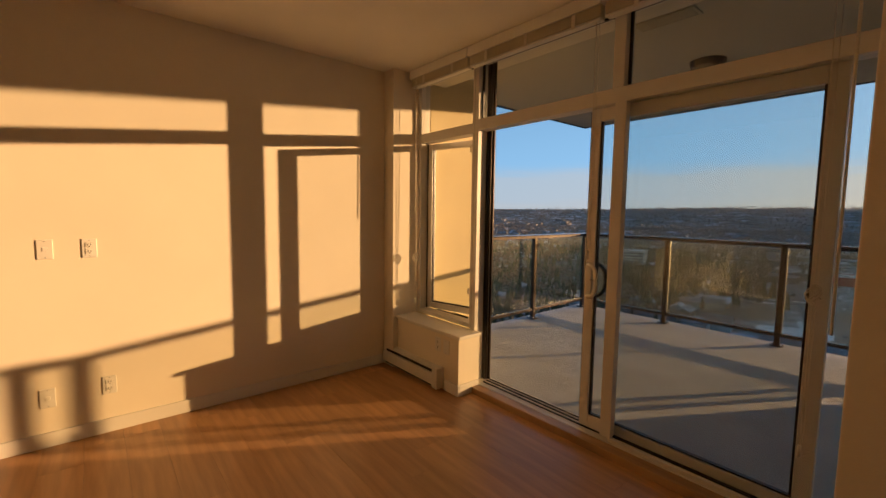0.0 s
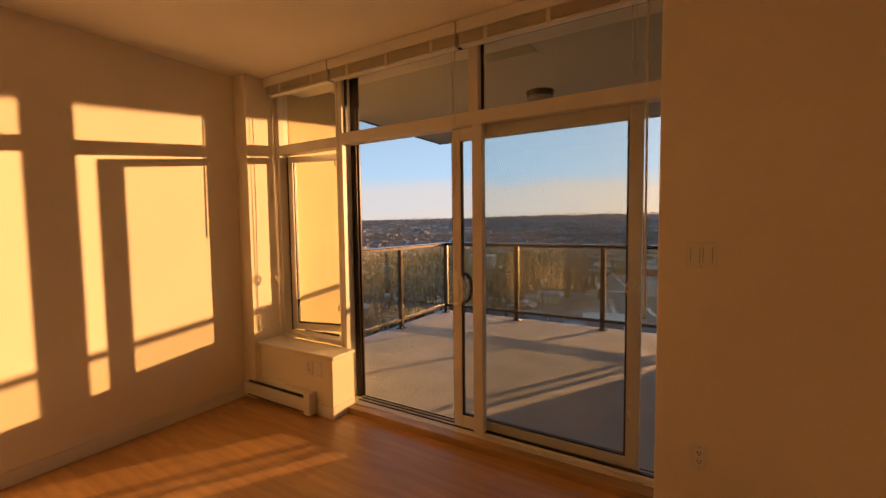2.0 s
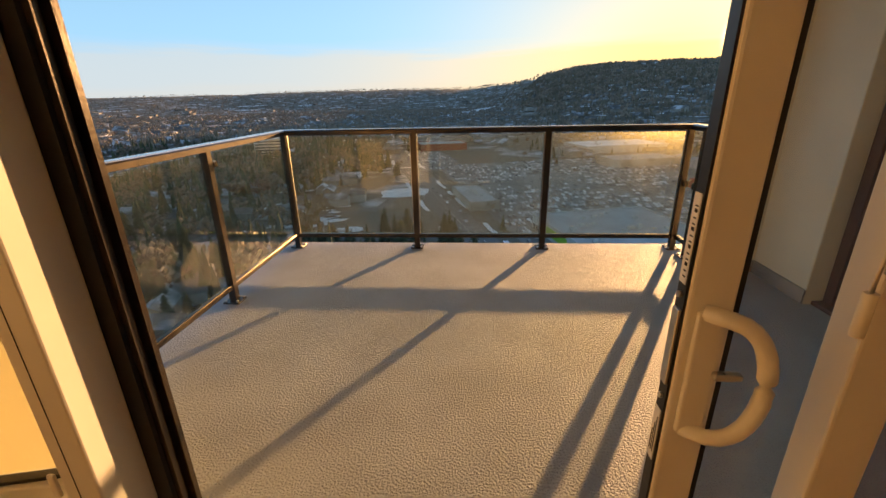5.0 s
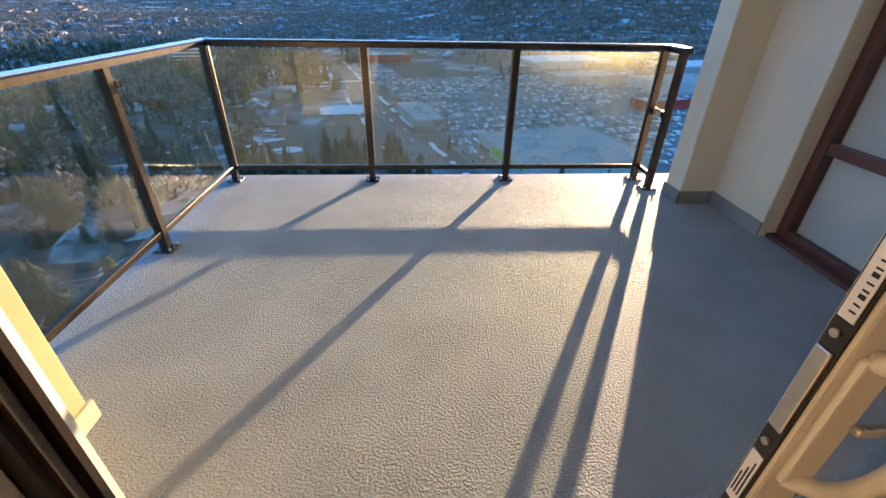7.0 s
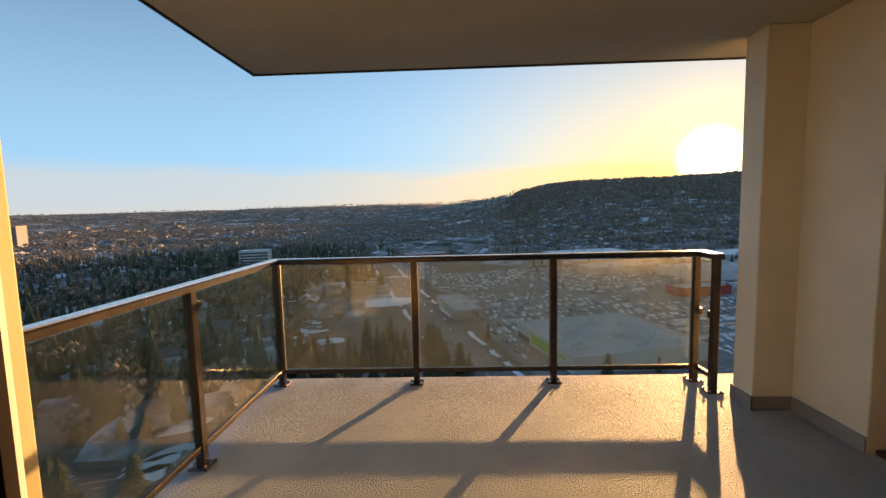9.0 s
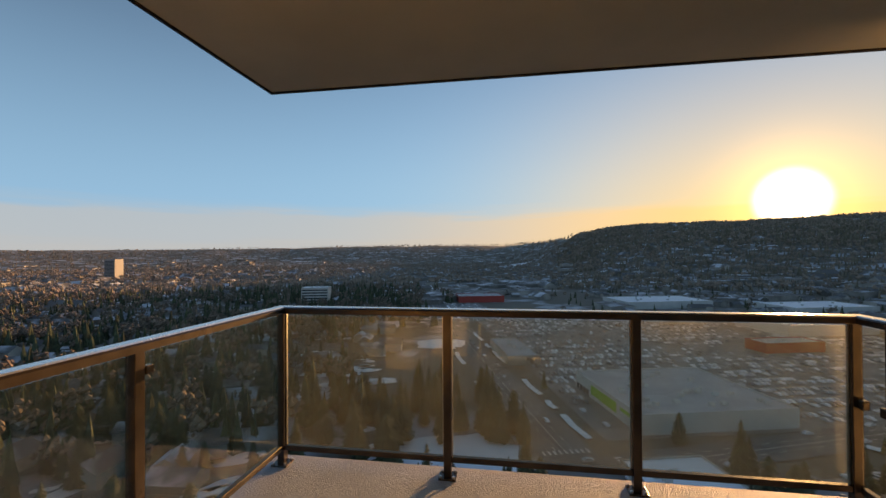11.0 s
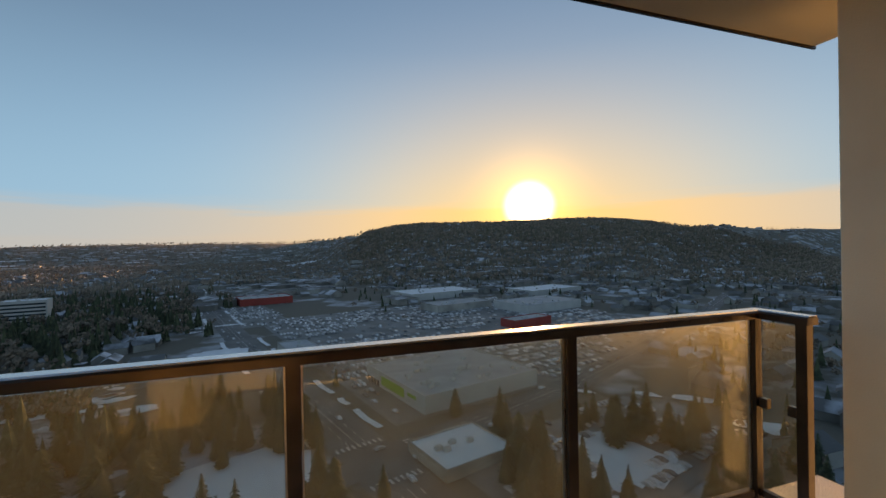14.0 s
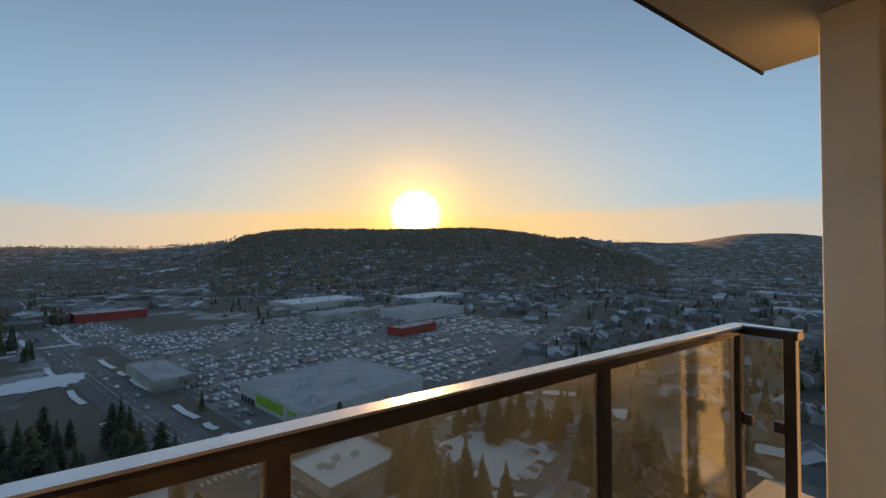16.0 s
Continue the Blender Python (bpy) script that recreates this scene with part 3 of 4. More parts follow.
structure("wall_tower_below", block(-3.29, 1.44, -1.9, 2.78, -75.0, -0.27), STUCCO, "cream stucco tower storeys below the flat", "wall")

# side window on the balcony
sw = thing("window_2", (1.15, 4.1, 0.0), "red-brown framed side window with pale blind behind", "window", "", "structure")
for dims in ((1.12, 1.20, 4.99, 5.068, 0.0, 2.72), (1.12, 1.20, 4.02, 4.09, 0.05, 2.72), (1.12, 1.20, 3.09, 3.16, 0.0, 2.72)):
    part("frame_post", block(*dims, 0.004), BROWN, sw)
for z0, z1 in ((0.0, 0.075), (0.62, 0.69), (2.1, 2.18), (2.66, 2.72)):
    for y0, y1 in ((3.16, 4.02), (4.09, 4.99)):
        part("frame_rail", block(1.13, 1.19, y0, y1, z0, z1, 0.003), BROWN, sw)
part("outer_sill", block(1.05, 1.125, 3.09, 5.066, 0.0, 0.03, 0.004), BROWN, sw)
for y0, y1 in ((3.16, 4.02), (4.09, 4.99)):
    for z0, z1 in ((0.075, 0.62), (0.69, 2.1), (2.18, 2.66)):
        part("pane", block(1.155, 1.161, y0, y1, z0, z1), PANE, sw)
    part("blind", block(1.20, 1.206, y0, y1, 0.05, 2.7), FROST, sw, "pale roller blind")

# ---- balcony railing ----
RY, RLX, TOP = 6.2, -3.03, 1.135
rail = thing("balcony_railing", (-1.2, RY, 0.0), "dark bronze aluminium railing with dusty glass panels", "railing")
bm = bmesh.new()
prof = [(-0.042, -0.045), (-0.042, -0.012), (-0.030, 0.0), (0.030, 0.0), (0.042, -0.012), (0.042, -0.045)]
line = [((RLX, 3.70), (1, 0)), ((RLX, RY), (1, -1)), ((0.622, RY), (-1, -1)), ((0.622, 5.925), (-1, 0))]
rings = []
for (px, py), (nx, ny) in line:
    rings.append([bm.verts.new((px + o * nx, py + o * ny, TOP + h)) for o, h in prof])
for a, b in zip(rings, rings[1:]):
    for k in range(6):
        bm.faces.new((a[k], a[(k + 1) % 6], b[(k + 1) % 6], b[k]))
bm.faces.new(rings[0])
bm.faces.new(rings[-1][::-1])
top = part("top_rail", bm, BRONZE, rail)
# added thin strip, its pale colour imitates sky reflected on the rail top
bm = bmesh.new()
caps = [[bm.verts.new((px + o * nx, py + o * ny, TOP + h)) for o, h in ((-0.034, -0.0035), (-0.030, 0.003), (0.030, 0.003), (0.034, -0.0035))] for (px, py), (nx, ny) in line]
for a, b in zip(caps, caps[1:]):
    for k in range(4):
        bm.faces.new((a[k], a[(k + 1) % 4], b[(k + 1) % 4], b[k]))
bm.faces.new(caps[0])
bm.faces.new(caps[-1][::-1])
part("rail_cap", bm, RAIL_SHEEN, top, "thin pale strip, painted-in sky sheen of the dark top rail")
POSTS = [(RLX, 3.80, 1, 0), (RLX, 4.99, 1, 0), (RLX, RY, 0, 0), (-1.82, RY, 0, -1), (-0.612, RY, 0, -1), (0.600, RY, 0, -1), (0.622, 5.965, 0, -1)]
for x, y, ux, uy in POSTS:
    p = part("post", block(x - 0.026, x + 0.026, y - 0.026, y + 0.026, 0.008, TOP - 0.045, 0.003), BRONZE, rail)
    part("base_plate", block(x - 0.06, x + 0.06, y - 0.06, y + 0.055, 0.0, 0.012, 0.003), BRONZE, p)
    for dx in (-0.043, 0.043):
        for dy in (-0.043, 0.04):
            part("bolt", tube([(x + dx, y + dy, 0.012), (x + dx, y + dy, 0.026)], 0.009, 6), METAL, p)
SPANS = [((RLX, 3.80), (RLX, 4.99)), ((RLX, 4.99), (RLX, RY)), ((RLX, RY), (-1.82, RY)), ((-1.82, RY), (-0.612, RY)), ((-0.612, RY), (0.600, RY)), ((0.618, RY), (0.622, 5.965))]
for (xa, ya), (xb, yb) in SPANS:
    if abs(xb - xa) > 0.1:
        part("bottom_rail", block(xa + 0.026, xb - 0.026, ya - 0.018, ya + 0.018, 0.104, 0.142, 0.003), BRONZE, rail)
        part("glass_panel", block(xa + 0.032, xb - 0.032, ya + 0.004, ya + 0.012, 0.135, TOP - 0.06), RAILGLASS, rail)
        for xe in (xa + 0.027, xb - 0.034):
            part("glass_edge", block(xe, xe + 0.007, ya, ya + 0.016, 0.142, TOP - 0.05), METAL, rail, "bright glazing edge strip")
    else:
        y0, y1 = sorted((ya, yb))
        part("bottom_rail", block(xb - 0.018, xb + 0.018, y0 + 0.026, y1 - 0.026, 0.104, 0.142, 0.003), BRONZE, rail)
        part("glass_panel", block(xb - 0.012, xb - 0.004, y0 + 0.032, y1 - 0.032, 0.135, TOP - 0.06), RAILGLASS, rail)
for x, y in ((0.61, 6.15), (0.622, 6.015)):
    part("glass_clamp", block(x - 0.02, x + 0.016, y - 0.022, y + 0.022, 0.60, 0.655, 0.004), BRONZE, rail)
part("glass_clamp", block(RLX + 0.0, RLX + 0.03, 5.02, 5.06, 0.98, 1.02, 0.004), BRONZE, rail)

# ---- ceiling fittings on the soffit ----
lamp = thing("soffit_light", (-0.92, 4.55, 2.74), "round dome soffit light, switched off", "light")
bm = bmesh.new()
bmesh.ops.create_cone(bm, cap_ends=True, segments=28, radius1=0.125, radius2=0.14, depth=0.05, matrix=Matrix.Translation((-0.92, 4.55, 2.715)))
part("base", bm, BRONZE, lamp)
bm = bmesh.new()
bmesh.ops.create_uvsphere(bm, u_segments=24, v_segments=10, radius=0.115, matrix=Matrix.Translation((-0.92, 4.55, 2.69)) @ Matrix.Diagonal((1, 1, 0.45, 1)))
part("diffuser", bm, SMOKED, lamp, "smoked glass dome")
vent = thing("soffit_vent", (-0.82, 3.48, 2.74), "flat rectangular louvred soffit vent", "vent")
part("frame", block(-1.02, -0.62, 3.40, 3.56, 2.728, 2.74, 0.003), SOFFIT, vent)
for k in range(6):
    part("slat", block(-1.0, -0.64, 3.415 + 0.022 * k, 3.427 + 0.022 * k, 2.722, 2.729), SOFFIT, vent)

# ---- the town below, and the hills ----
GZ = -75.0
rng = random.Random(7)
RIDGE = ((-180, 0.5, 4600), (-90, 0.5, 4600), (-50, 0.45, 4600), (-35, 0.6, 4500), (-16, 0.9, 4300), (-2, 0.9, 4300), (3, 1.1, 3500), (6, 1.55, 2900), (9, 2.3, 2500), (13, 2.72, 2350), (20, 3.0, 2200), (30, 3.1, 2200), (38, 3.2, 2200), (44, 2.6, 2300), (50, 1.9, 2600), (58, 1.3, 3200), (64, 1.2, 4300), (70, 2.0, 4500), (73, 2.0, 4500), (79, 1.2, 4500), (95, 0.7, 4600), (180, 0.5, 4600))


def ridge(az):
    for (a, e, r), (a2, e2, r2) in zip(RIDGE, RIDGE[1:]):
        if az <= a2:
            k = (az - a) / (a2 - a)
            k = k * k * (3 - 2 * k)
            return e + (e2 - e) * k, r + (r2 - r) * k
    return RIDGE[-1][1:]


def ground_z(x, y):
    r, az = math.hypot(x, y), math.degrees(math.atan2(x, y))
    e, far = ridge(az)
    top = 75 + 1.5 + far * math.tan(radians(e))
    near = 850 + 1750 * min(1, max(0, (far - 2300) / 1900))
    k = min(1, max(0, (r - near) / (far - near)))
    k = k * k * (3 - 2 * k) * 0.65 + k * 0.35
    bumps = 14 * k * noise.noise(Vector((x / 260, y / 260, 0.3))) + 5 * k * noise.noise(Vector((x / 90, y / 90, 1.3)))
    return GZ + top * k + bumps


radii = [0, 60, 120, 200, 300, 420, 560, 720, 900, 1050, 1200, 1350, 1500, 1650, 1800, 1950, 2100, 2250, 2400, 2600, 2850, 3150, 3500, 3900, 4300, 4600, 4850]
NAZ = 300
verts, faces = [], []
for r in radii:
    for k in range(NAZ):
        a = 2 * math.pi * k / NAZ
        x, y = r * math.sin(a), r * math.cos(a)
        verts.append((x, y, ground_z(x, y)))
for i in range(len(radii) - 1):
    for k in range(NAZ):
        a, b = i * NAZ + k, i * NAZ + (k + 1) % NAZ
        faces.append((a, a + NAZ, b + NAZ, b) if i else (a, a + NAZ, b + NAZ))
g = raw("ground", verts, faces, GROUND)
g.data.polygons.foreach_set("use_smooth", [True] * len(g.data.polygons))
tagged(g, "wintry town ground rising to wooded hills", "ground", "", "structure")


def strip(name, pts, width, z, mat, label, category):
    vs, fs = [], []
    for i, (x, y) in enumerate(pts):
        a, b = pts[max(0, i - 1)], pts[min(len(pts) - 1, i + 1)]
        d = Vector((b[0] - a[0], b[1] - a[1])).normalized() * width / 2
        vs += [(x - d.y, y + d.x, GZ + z), (x + d.y, y - d.x, GZ + z)]
        if i:
            fs.append((2 * i - 2, 2 * i - 1, 2 * i + 1, 2 * i))
    return tagged(raw(name, vs, fs, mat), label, category, "", "structure")


MAIN = [(75, -20), (48, 70), (23, 155), (-10, 262), (-53, 408), (-140, 720), (-240, 1120)]
CROSS = [(-330, 40), (-140, 105), (23, 155), (150, 205), (320, 290), (620, 470)]
strip("road_main", MAIN, 22, 0.25, ROADM, "wide asphalt road running away to the hills", "road")
strip("road_cross", CROSS, 18, 0.32, ROADM, "asphalt cross road at the lights", "road")
strip("road_side", [(-220, 200), (-70, 300), (-53, 408)], 9, 0.28, ROADM, "narrow asphalt side street lined with cars", "road")
marks = []
for pts in (MAIN, CROSS):
    for (x0, y0), (x1, y1) in zip(pts, pts[1:]):
        d = Vector((x1 - x0, y1 - y0))
        n = int(d.length / 9)
        d.normalize()
        for k in range(n):
            if abs(x0 + d.x * 9 * k - 23) + abs(y0 + d.y * 9 * k - 155) > 22:
                for o in (-3.4, 0, 3.4):
                    marks.append((x0 + d.x * 9 * k - d.y * o, y0 + d.y * 9 * k + d.x * o, math.atan2(d.y, d.x), 3.5 if o else 8, 0.18))
mu, mv = Vector((-0.29, 0.957)), Vector((0.957, 0.29))
for s in (-1, 1):
    for k in range(-4, 5):
        c = Vector((23, 155)) + mu * 15 * s + mv * 2.2 * k
        marks.append((c.x, c.y, math.atan2(mu.y, mu.x), 3.2, 0.5))
        c = Vector((23, 155)) + mv * 17 * s + mu * 2.0 * k
        marks.append((c.x, c.y, math.atan2(mv.y, mv.x), 3.2, 0.5))
vs, fs = [], []
for x, y, a, ln, w in marks:
    dx, dy = math.cos(a), math.sin(a)
    i = len(vs)
    vs += [(x - dx * ln / 2 - dy * w * s, y - dy * ln / 2 + dx * w * s, GZ + 0.4) for s in (1, -1)] + [(x + dx * ln / 2 - dy * w * s, y + dy * ln / 2 + dx * w * s, GZ + 0.4) for s in (-1, 1)]
    fs.append((i, i + 1, i + 2, i + 3))
tagged(raw("road_marking", vs, fs, LINE), "white painted road markings", "road marking", "", "stuff")

U, V = Vector((-0.25, 0.968)), Vector((0.968, 0.25))


def lot(name, o, lu, lv, mat, z, label, category):
    o = Vector(o)
    q = [o, o + V * lv, o + V * lv + U * lu, o + U * lu]
    return tagged(raw(name, [(p.x, p.y, GZ + z) for p in q], [(0, 1, 2, 3)], mat), label, category, "", "structure")


lot("pavement_mall", (36, 182), 330, 330, LOT, 0.12, "wide asphalt shopping centre parking lot", "parking lot")
lot("pavement_west", (-95, 450), 170, 90, LOT, 0.17, "asphalt parking lot", "parking lot")
lot("pavement_south", (60, 90), 60, 110, LOT, 0.22, "asphalt parking lot below the balcony", "parking lot")

CARS = []
BUILD = []


def shop(name, o, lu, lv, h, wall, roof, label, units=8, parapet=0.8):
    """A flat-roofed box store: walls, parapet, roof and roof units."""
    o = Vector((*o, GZ))
    m = Matrix.Translation(o) @ Matrix(((V.x, U.x, 0, 0), (V.y, U.y, 0, 0), (0, 0, 1, 0), (0, 0, 0, 1)))
    BUILD.append((o.xy, lu, lv))
    t = thing(name, o, label, "building")
    part("wall", block(0, lv, 0, lu, 0, h, 0, m), wall, t)
    part("roof", block(0.5, lv - 0.5, 0.5, lu - 0.5, h, h + 0.15, 0, m), roof, t)
    bm = bmesh.new()
    for d in ((0, lv, 0, 0.45), (0, lv, lu - 0.45, lu), (0, 0.45, 0.45, lu - 0.45), (lv - 0.45, lv, 0.45, lu - 0.45)):
        add_box(bm, d[0], d[1], d[2], d[3], h + 0.001, h + parapet, 0, m)
    part("parapet", bm, wall, t)
    for k in range(units):
        x, y = rng.uniform(4, lv - 8), rng.uniform(4, lu - 8)
        part("roof_unit", add_box(block(x, x + 2.6, y, y + 1.8, h + 0.15, h + 1.7, 0, m), x + 0.4, x + 1.2, y + 0.4, y + 1.2, h + 1.7, h + 2.0, 0, m), WHITEB, t)
    return t, m


store, m = shop("big_box_store", (51, 189), 66, 72, 8, WHITEB, GREYROOF, "white big box store with a lime green band", 26)
part("sign_band", block(-0.25, -0.02, 20, 46, 2.2, 6.8, 0, m), GREENB, store, "lime green sign band")
part("sign_bar", block(-0.3, -0.05, 8, 16, 4.6, 6.2, 0, m), GREENB, store)
for k in range(4):
    part("door", block(-0.2, -0.02, 49 + 4 * k, 52 + 4 * k, 0.2, 3.2, 0, m), DARKGLASS, store)
shop("snowy_roof_shop", (42, 133), 26, 30, 3.6, HOUSEW, SNOW, "low shop with a snow covered roof", 4)
shop("strip_mall", (-4, 290), 60, 22, 6, HOUSEW, GREYROOF, "low grey strip mall", 5)
shop("red_front_store", (-80, 640), 46, 70, 9, REDB, GREYROOF, "wide store with a red front", 10)
shop("snowy_roof_warehouse", (150, 590), 70, 120, 9, WHITEB, SNOW, "large warehouse with a snow covered roof", 8)
shop("red_front_shop", (185, 350), 20, 48, 7, REDB, GREYROOF, "low shop with a red front", 4)
shop("flat_roof_store", (240, 420), 60, 90, 9, WHITEB, GREYROOF, "pale flat roofed store", 12)
shop("flat_roof_store", (150, 470), 40, 80, 8, HOUSEW, GREYROOF, "grey flat roofed store", 8)
shop("snowy_roof_warehouse", (330, 560), 60, 110, 8, WHITEB, SNOW, "pale warehouse with a snow covered roof", 6)
off, m = shop("office_block", (-285, 540), 26, 36, 29, WHITEB, SNOW, "white office block with dark window bands", 3)
for k in range(7):
    for d in ((-0.15, -0.02, 1, 25), (1, 35, -0.15, -0.02)):
        part("window_band", block(d[0], d[1], d[2], d[3], 3 + 3.7 * k, 4.8 + 3.7 * k, 0, m), DARKGLASS, off)
tow, m = shop("apartment_tower", (-1222, 1100), 40, 30, 62, GREYBASE, GREYROOF, "distant grey apartment tower", 0)
for k in range(13):
    part("window_band", block(1, 29, -0.3, -0.03, 5 + 4.2 * k, 7 + 4.2 * k, 0, m), DARKGLASS, tow)


def free(x, y, margin=3):
    p = Vector((x, y))
    for o, lu, lv in BUILD:
        d = p - o
        if -margin < d.dot(U) < lu + margin and -margin < d.dot(V) < lv + margin:
            return False
    for pts, w in ((MAIN, 13), (CROSS, 11)):
        for a, b in zip(pts, pts[1:]):
            a, b = Vector(a), Vector(b)
            k = max(0, min(1, (p - a).dot(b - a) / (b - a).length_squared))
            if (a + (b - a) * k - p).length < w:
                return False
    return True


# cars: rows in the lots, and along the roads
PROFILE = [(-2.2, 0.3), (-2.2, 0.85), (-1.5, 0.95), (-1.0, 1.45), (0.6, 1.45), (1.3, 0.95), (2.2, 0.8), (2.2, 0.3)]
cv, cf = [], []


def add_car(x, y, a):
    i, dx, dy = len(cv), math.cos(a), math.sin(a)
    for s in (-0.9, 0.9):
        for px, pz in PROFILE:
            w = s * (0.8 if pz > 1.2 else 1)
            cv.append((x + px * dx - w * dy, y + px * dy + w * dx, GZ + 0.15 + pz))
    cf.append(tuple(range(i, i + 8)))
    cf.append(tuple(range(i + 15, i + 7, -1)))
    for k in range(8):
        cf.append((i + k, i + (k + 1) % 8, i + 8 + (k + 1) % 8, i + 8 + k))


ua, va = math.atan2(U.y, U.x), math.atan2(V.y, V.x)
for o, lu, lv in (((36, 182), 330, 330), ((-95, 450), 170, 90), ((60, 90), 60, 110)):
    o = Vector(o)
    for iu in range(int(lu / 8.5)):
        for iv in range(int(lv / 3.1)):
            if rng.random() < (0.62 if noise.noise(Vector((iu * 0.15, iv * 0.05, lu))) > -0.15 else 0.12):
                p = o + U * (6 + iu * 8.5 + (0 if iu % 2 else 2.2)) + V * (4 + iv * 3.1)
                if free(p.x, p.y, 4):
                    add_car(p.x, p.y, ua + (math.pi if rng.random() < 0.5 else 0))
for pts in (MAIN, CROSS):
    for a, b in zip(pts, pts[1:]):
        a, b = Vector(a), Vector(b)
        d = (b - a).normalized()
        nrm = Vector((-d.y, d.x))
        for k in range(int((b - a).length / 13)):
            if rng.random() < 0.6:
                s = rng.choice((-7, -4, 4, 7))
                p = a + d * (13 * k + rng.uniform(0, 6)) + nrm * s
                add_car(p.x, p.y, math.atan2(d.y, d.x))
cars = raw("parked_car", cv, cf, CARPAINT)
tagged(cars, "hundreds of parked and waiting cars of mixed colours", "cars", "", "stuff")

# snow fields
for name, o, lu, lv in (("snow_lot", (-50, 126), 44, 58), ("snow_yard", (95, 105), 40, 30), ("snow_field", (210, 690), 40, 190), ("snow_verge", (-75, 330), 34, 40)):
    n = 28
    c = Vector(o) + U * lu / 2 + V * lv / 2
    ring = []
    for k in range(n):
        a = 2 * math.pi * k / n
        s = 0.5 + 0.13 * noise.noise(Vector((3 * math.cos(a), 3 * math.sin(a), lu)))
        q = c + U * math.copysign(abs(math.cos(a)) ** 0.6, math.cos(a)) * lu * s + V * math.copysign(abs(math.sin(a)) ** 0.6, math.sin(a)) * lv * s
        ring.append((q.x, q.y, ground_z(q.x, q.y) + 0.5))
    tagged(raw(name, ring, [tuple(range(n))], SNOW), "patch of lying white snow", "snow", "", "stuff")

for side in (-14.5, 14.5):
    for k, (a, b) in enumerate(zip(MAIN[2:], MAIN[3:])):
        a, b = Vector(a), Vector(b)
        d = (b - a).normalized()
        nrm = Vector((-d.y, d.x))
        for f0, f1 in ((0.22, 0.45), (0.52, 0.62), (0.7, 0.95)):
            p, q = a + (b - a) * f0 + nrm * side, a + (b - a) * f1 + nrm * side
            strip("snow_verge", [(p.x, p.y), ((p.x + q.x) / 2 + nrm.x, (p.y + q.y) / 2 + nrm.y), (q.x, q.y)], 3.2, 0.45, SNOW, "ploughed snow bank along the road", "snow")

# small irregular snow patches between the houses, and long fields on the plain
pv, pf = [], []


def add_patch(x, y, a, lx, ly, lift):
    i, n = len(pv), 14
    for k in range(n):
        t = 2 * math.pi * k / n
        s = 1 + 0.55 * noise.noise(Vector((2 * math.cos(t) + x * 0.37, 2 * math.sin(t) + y * 0.37, 0.5)))
        u, v = lx * s * math.cos(t), ly * s * math.sin(t)
        px, py = x + u * math.cos(a) - v * math.sin(a), y + u * math.sin(a) + v * math.cos(a)
        pv.append((px, py, ground_z(px, py) + lift))
    pf.append(tuple(range(i, i + n)))


for rmin, rmax, amin, amax, n, s0, s1, long, lift in ((75, 460, -85, -18, 230, 3, 9, 1.6, 0.5), (90, 240, 35, 75, 16, 4, 9, 1.5, 0.62), (450, 950, -80, -8, 150, 5, 15, 2.2, 0.6), (1000, 3600, -75, 4, 150, 12, 34, 3.5, 2.0), (900, 1700, 6, 60, 130, 5, 12, 2.4, 2.0)):
    for _ in range(n):
        q, az = math.sqrt(rng.uniform(rmin ** 2, rmax ** 2)), radians(rng.uniform(amin, amax))
        w = rng.uniform(s0, s1)
        add_patch(q * math.sin(az), q * math.cos(az), -az + rng.uniform(-0.35, 0.35), w * rng.uniform(1, long), w * rng.uniform(0.35, 0.8), lift)
tagged(raw("snow_patches", pv, pf, SNOW), "scattered white snow patches on lawns and fields", "snow", "", "stuff")

# houses with snowy gables
hv, hf, rv, rf = [], [], [], []


def add_house(x, y, a, w, l, h, pitch=0.55):
    z = ground_z(x, y)
    dx, dy = math.cos(a), math.sin(a)

    def at(u, v, k):
        return (x + u * dx - v * dy, y + u * dy + v * dx, z + k)

    i = len(hv)
    hv.extend([at(u, v, k) for k in (-2, h) for u, v in ((-l, -w), (l, -w), (l, w), (-l, w))] + [at(-l, 0, h + w * pitch), at(l, 0, h + w * pitch)])
    hf.extend([(i + p, i + (p + 1) % 4, i + 4 + (p + 1) % 4, i + 4 + p) for p in range(4)] + [(i + 4, i + 7, i + 8), (i + 5, i + 9, i + 6)])
    j = len(rv)
    o = 0.7
    rv.extend([at(-l - o, -w - o, h - 0.3), at(l + o, -w - o, h - 0.3), at(l + o, 0, h + w * pitch + 0.25), at(-l - o, 0, h + w * pitch + 0.25), at(l + o, w + o, h - 0.3), at(-l - o, w + o, h - 0.3)])
    rf.extend([(j, j + 1, j + 2, j + 3), (j + 3, j + 2, j + 4, j + 5)])


def flat_place(rmin, rmax, amin, amax):
    r, a = math.sqrt(rng.uniform(rmin ** 2, rmax ** 2)), radians(rng.uniform(amin, amax))
    return r * math.sin(a), r * math.cos(a)


def in_lots(x, y):
    for o, lu, lv in (((36, 182), 330, 330), ((-95, 450), 170, 90), ((60, 90), 60, 110), ((-32, 140), 36, 42)):
        d = Vector((x, y)) - Vector(o)
        if 0 < d.dot(U) < lu and 0 < d.dot(V) < lv:
            return True
    return False


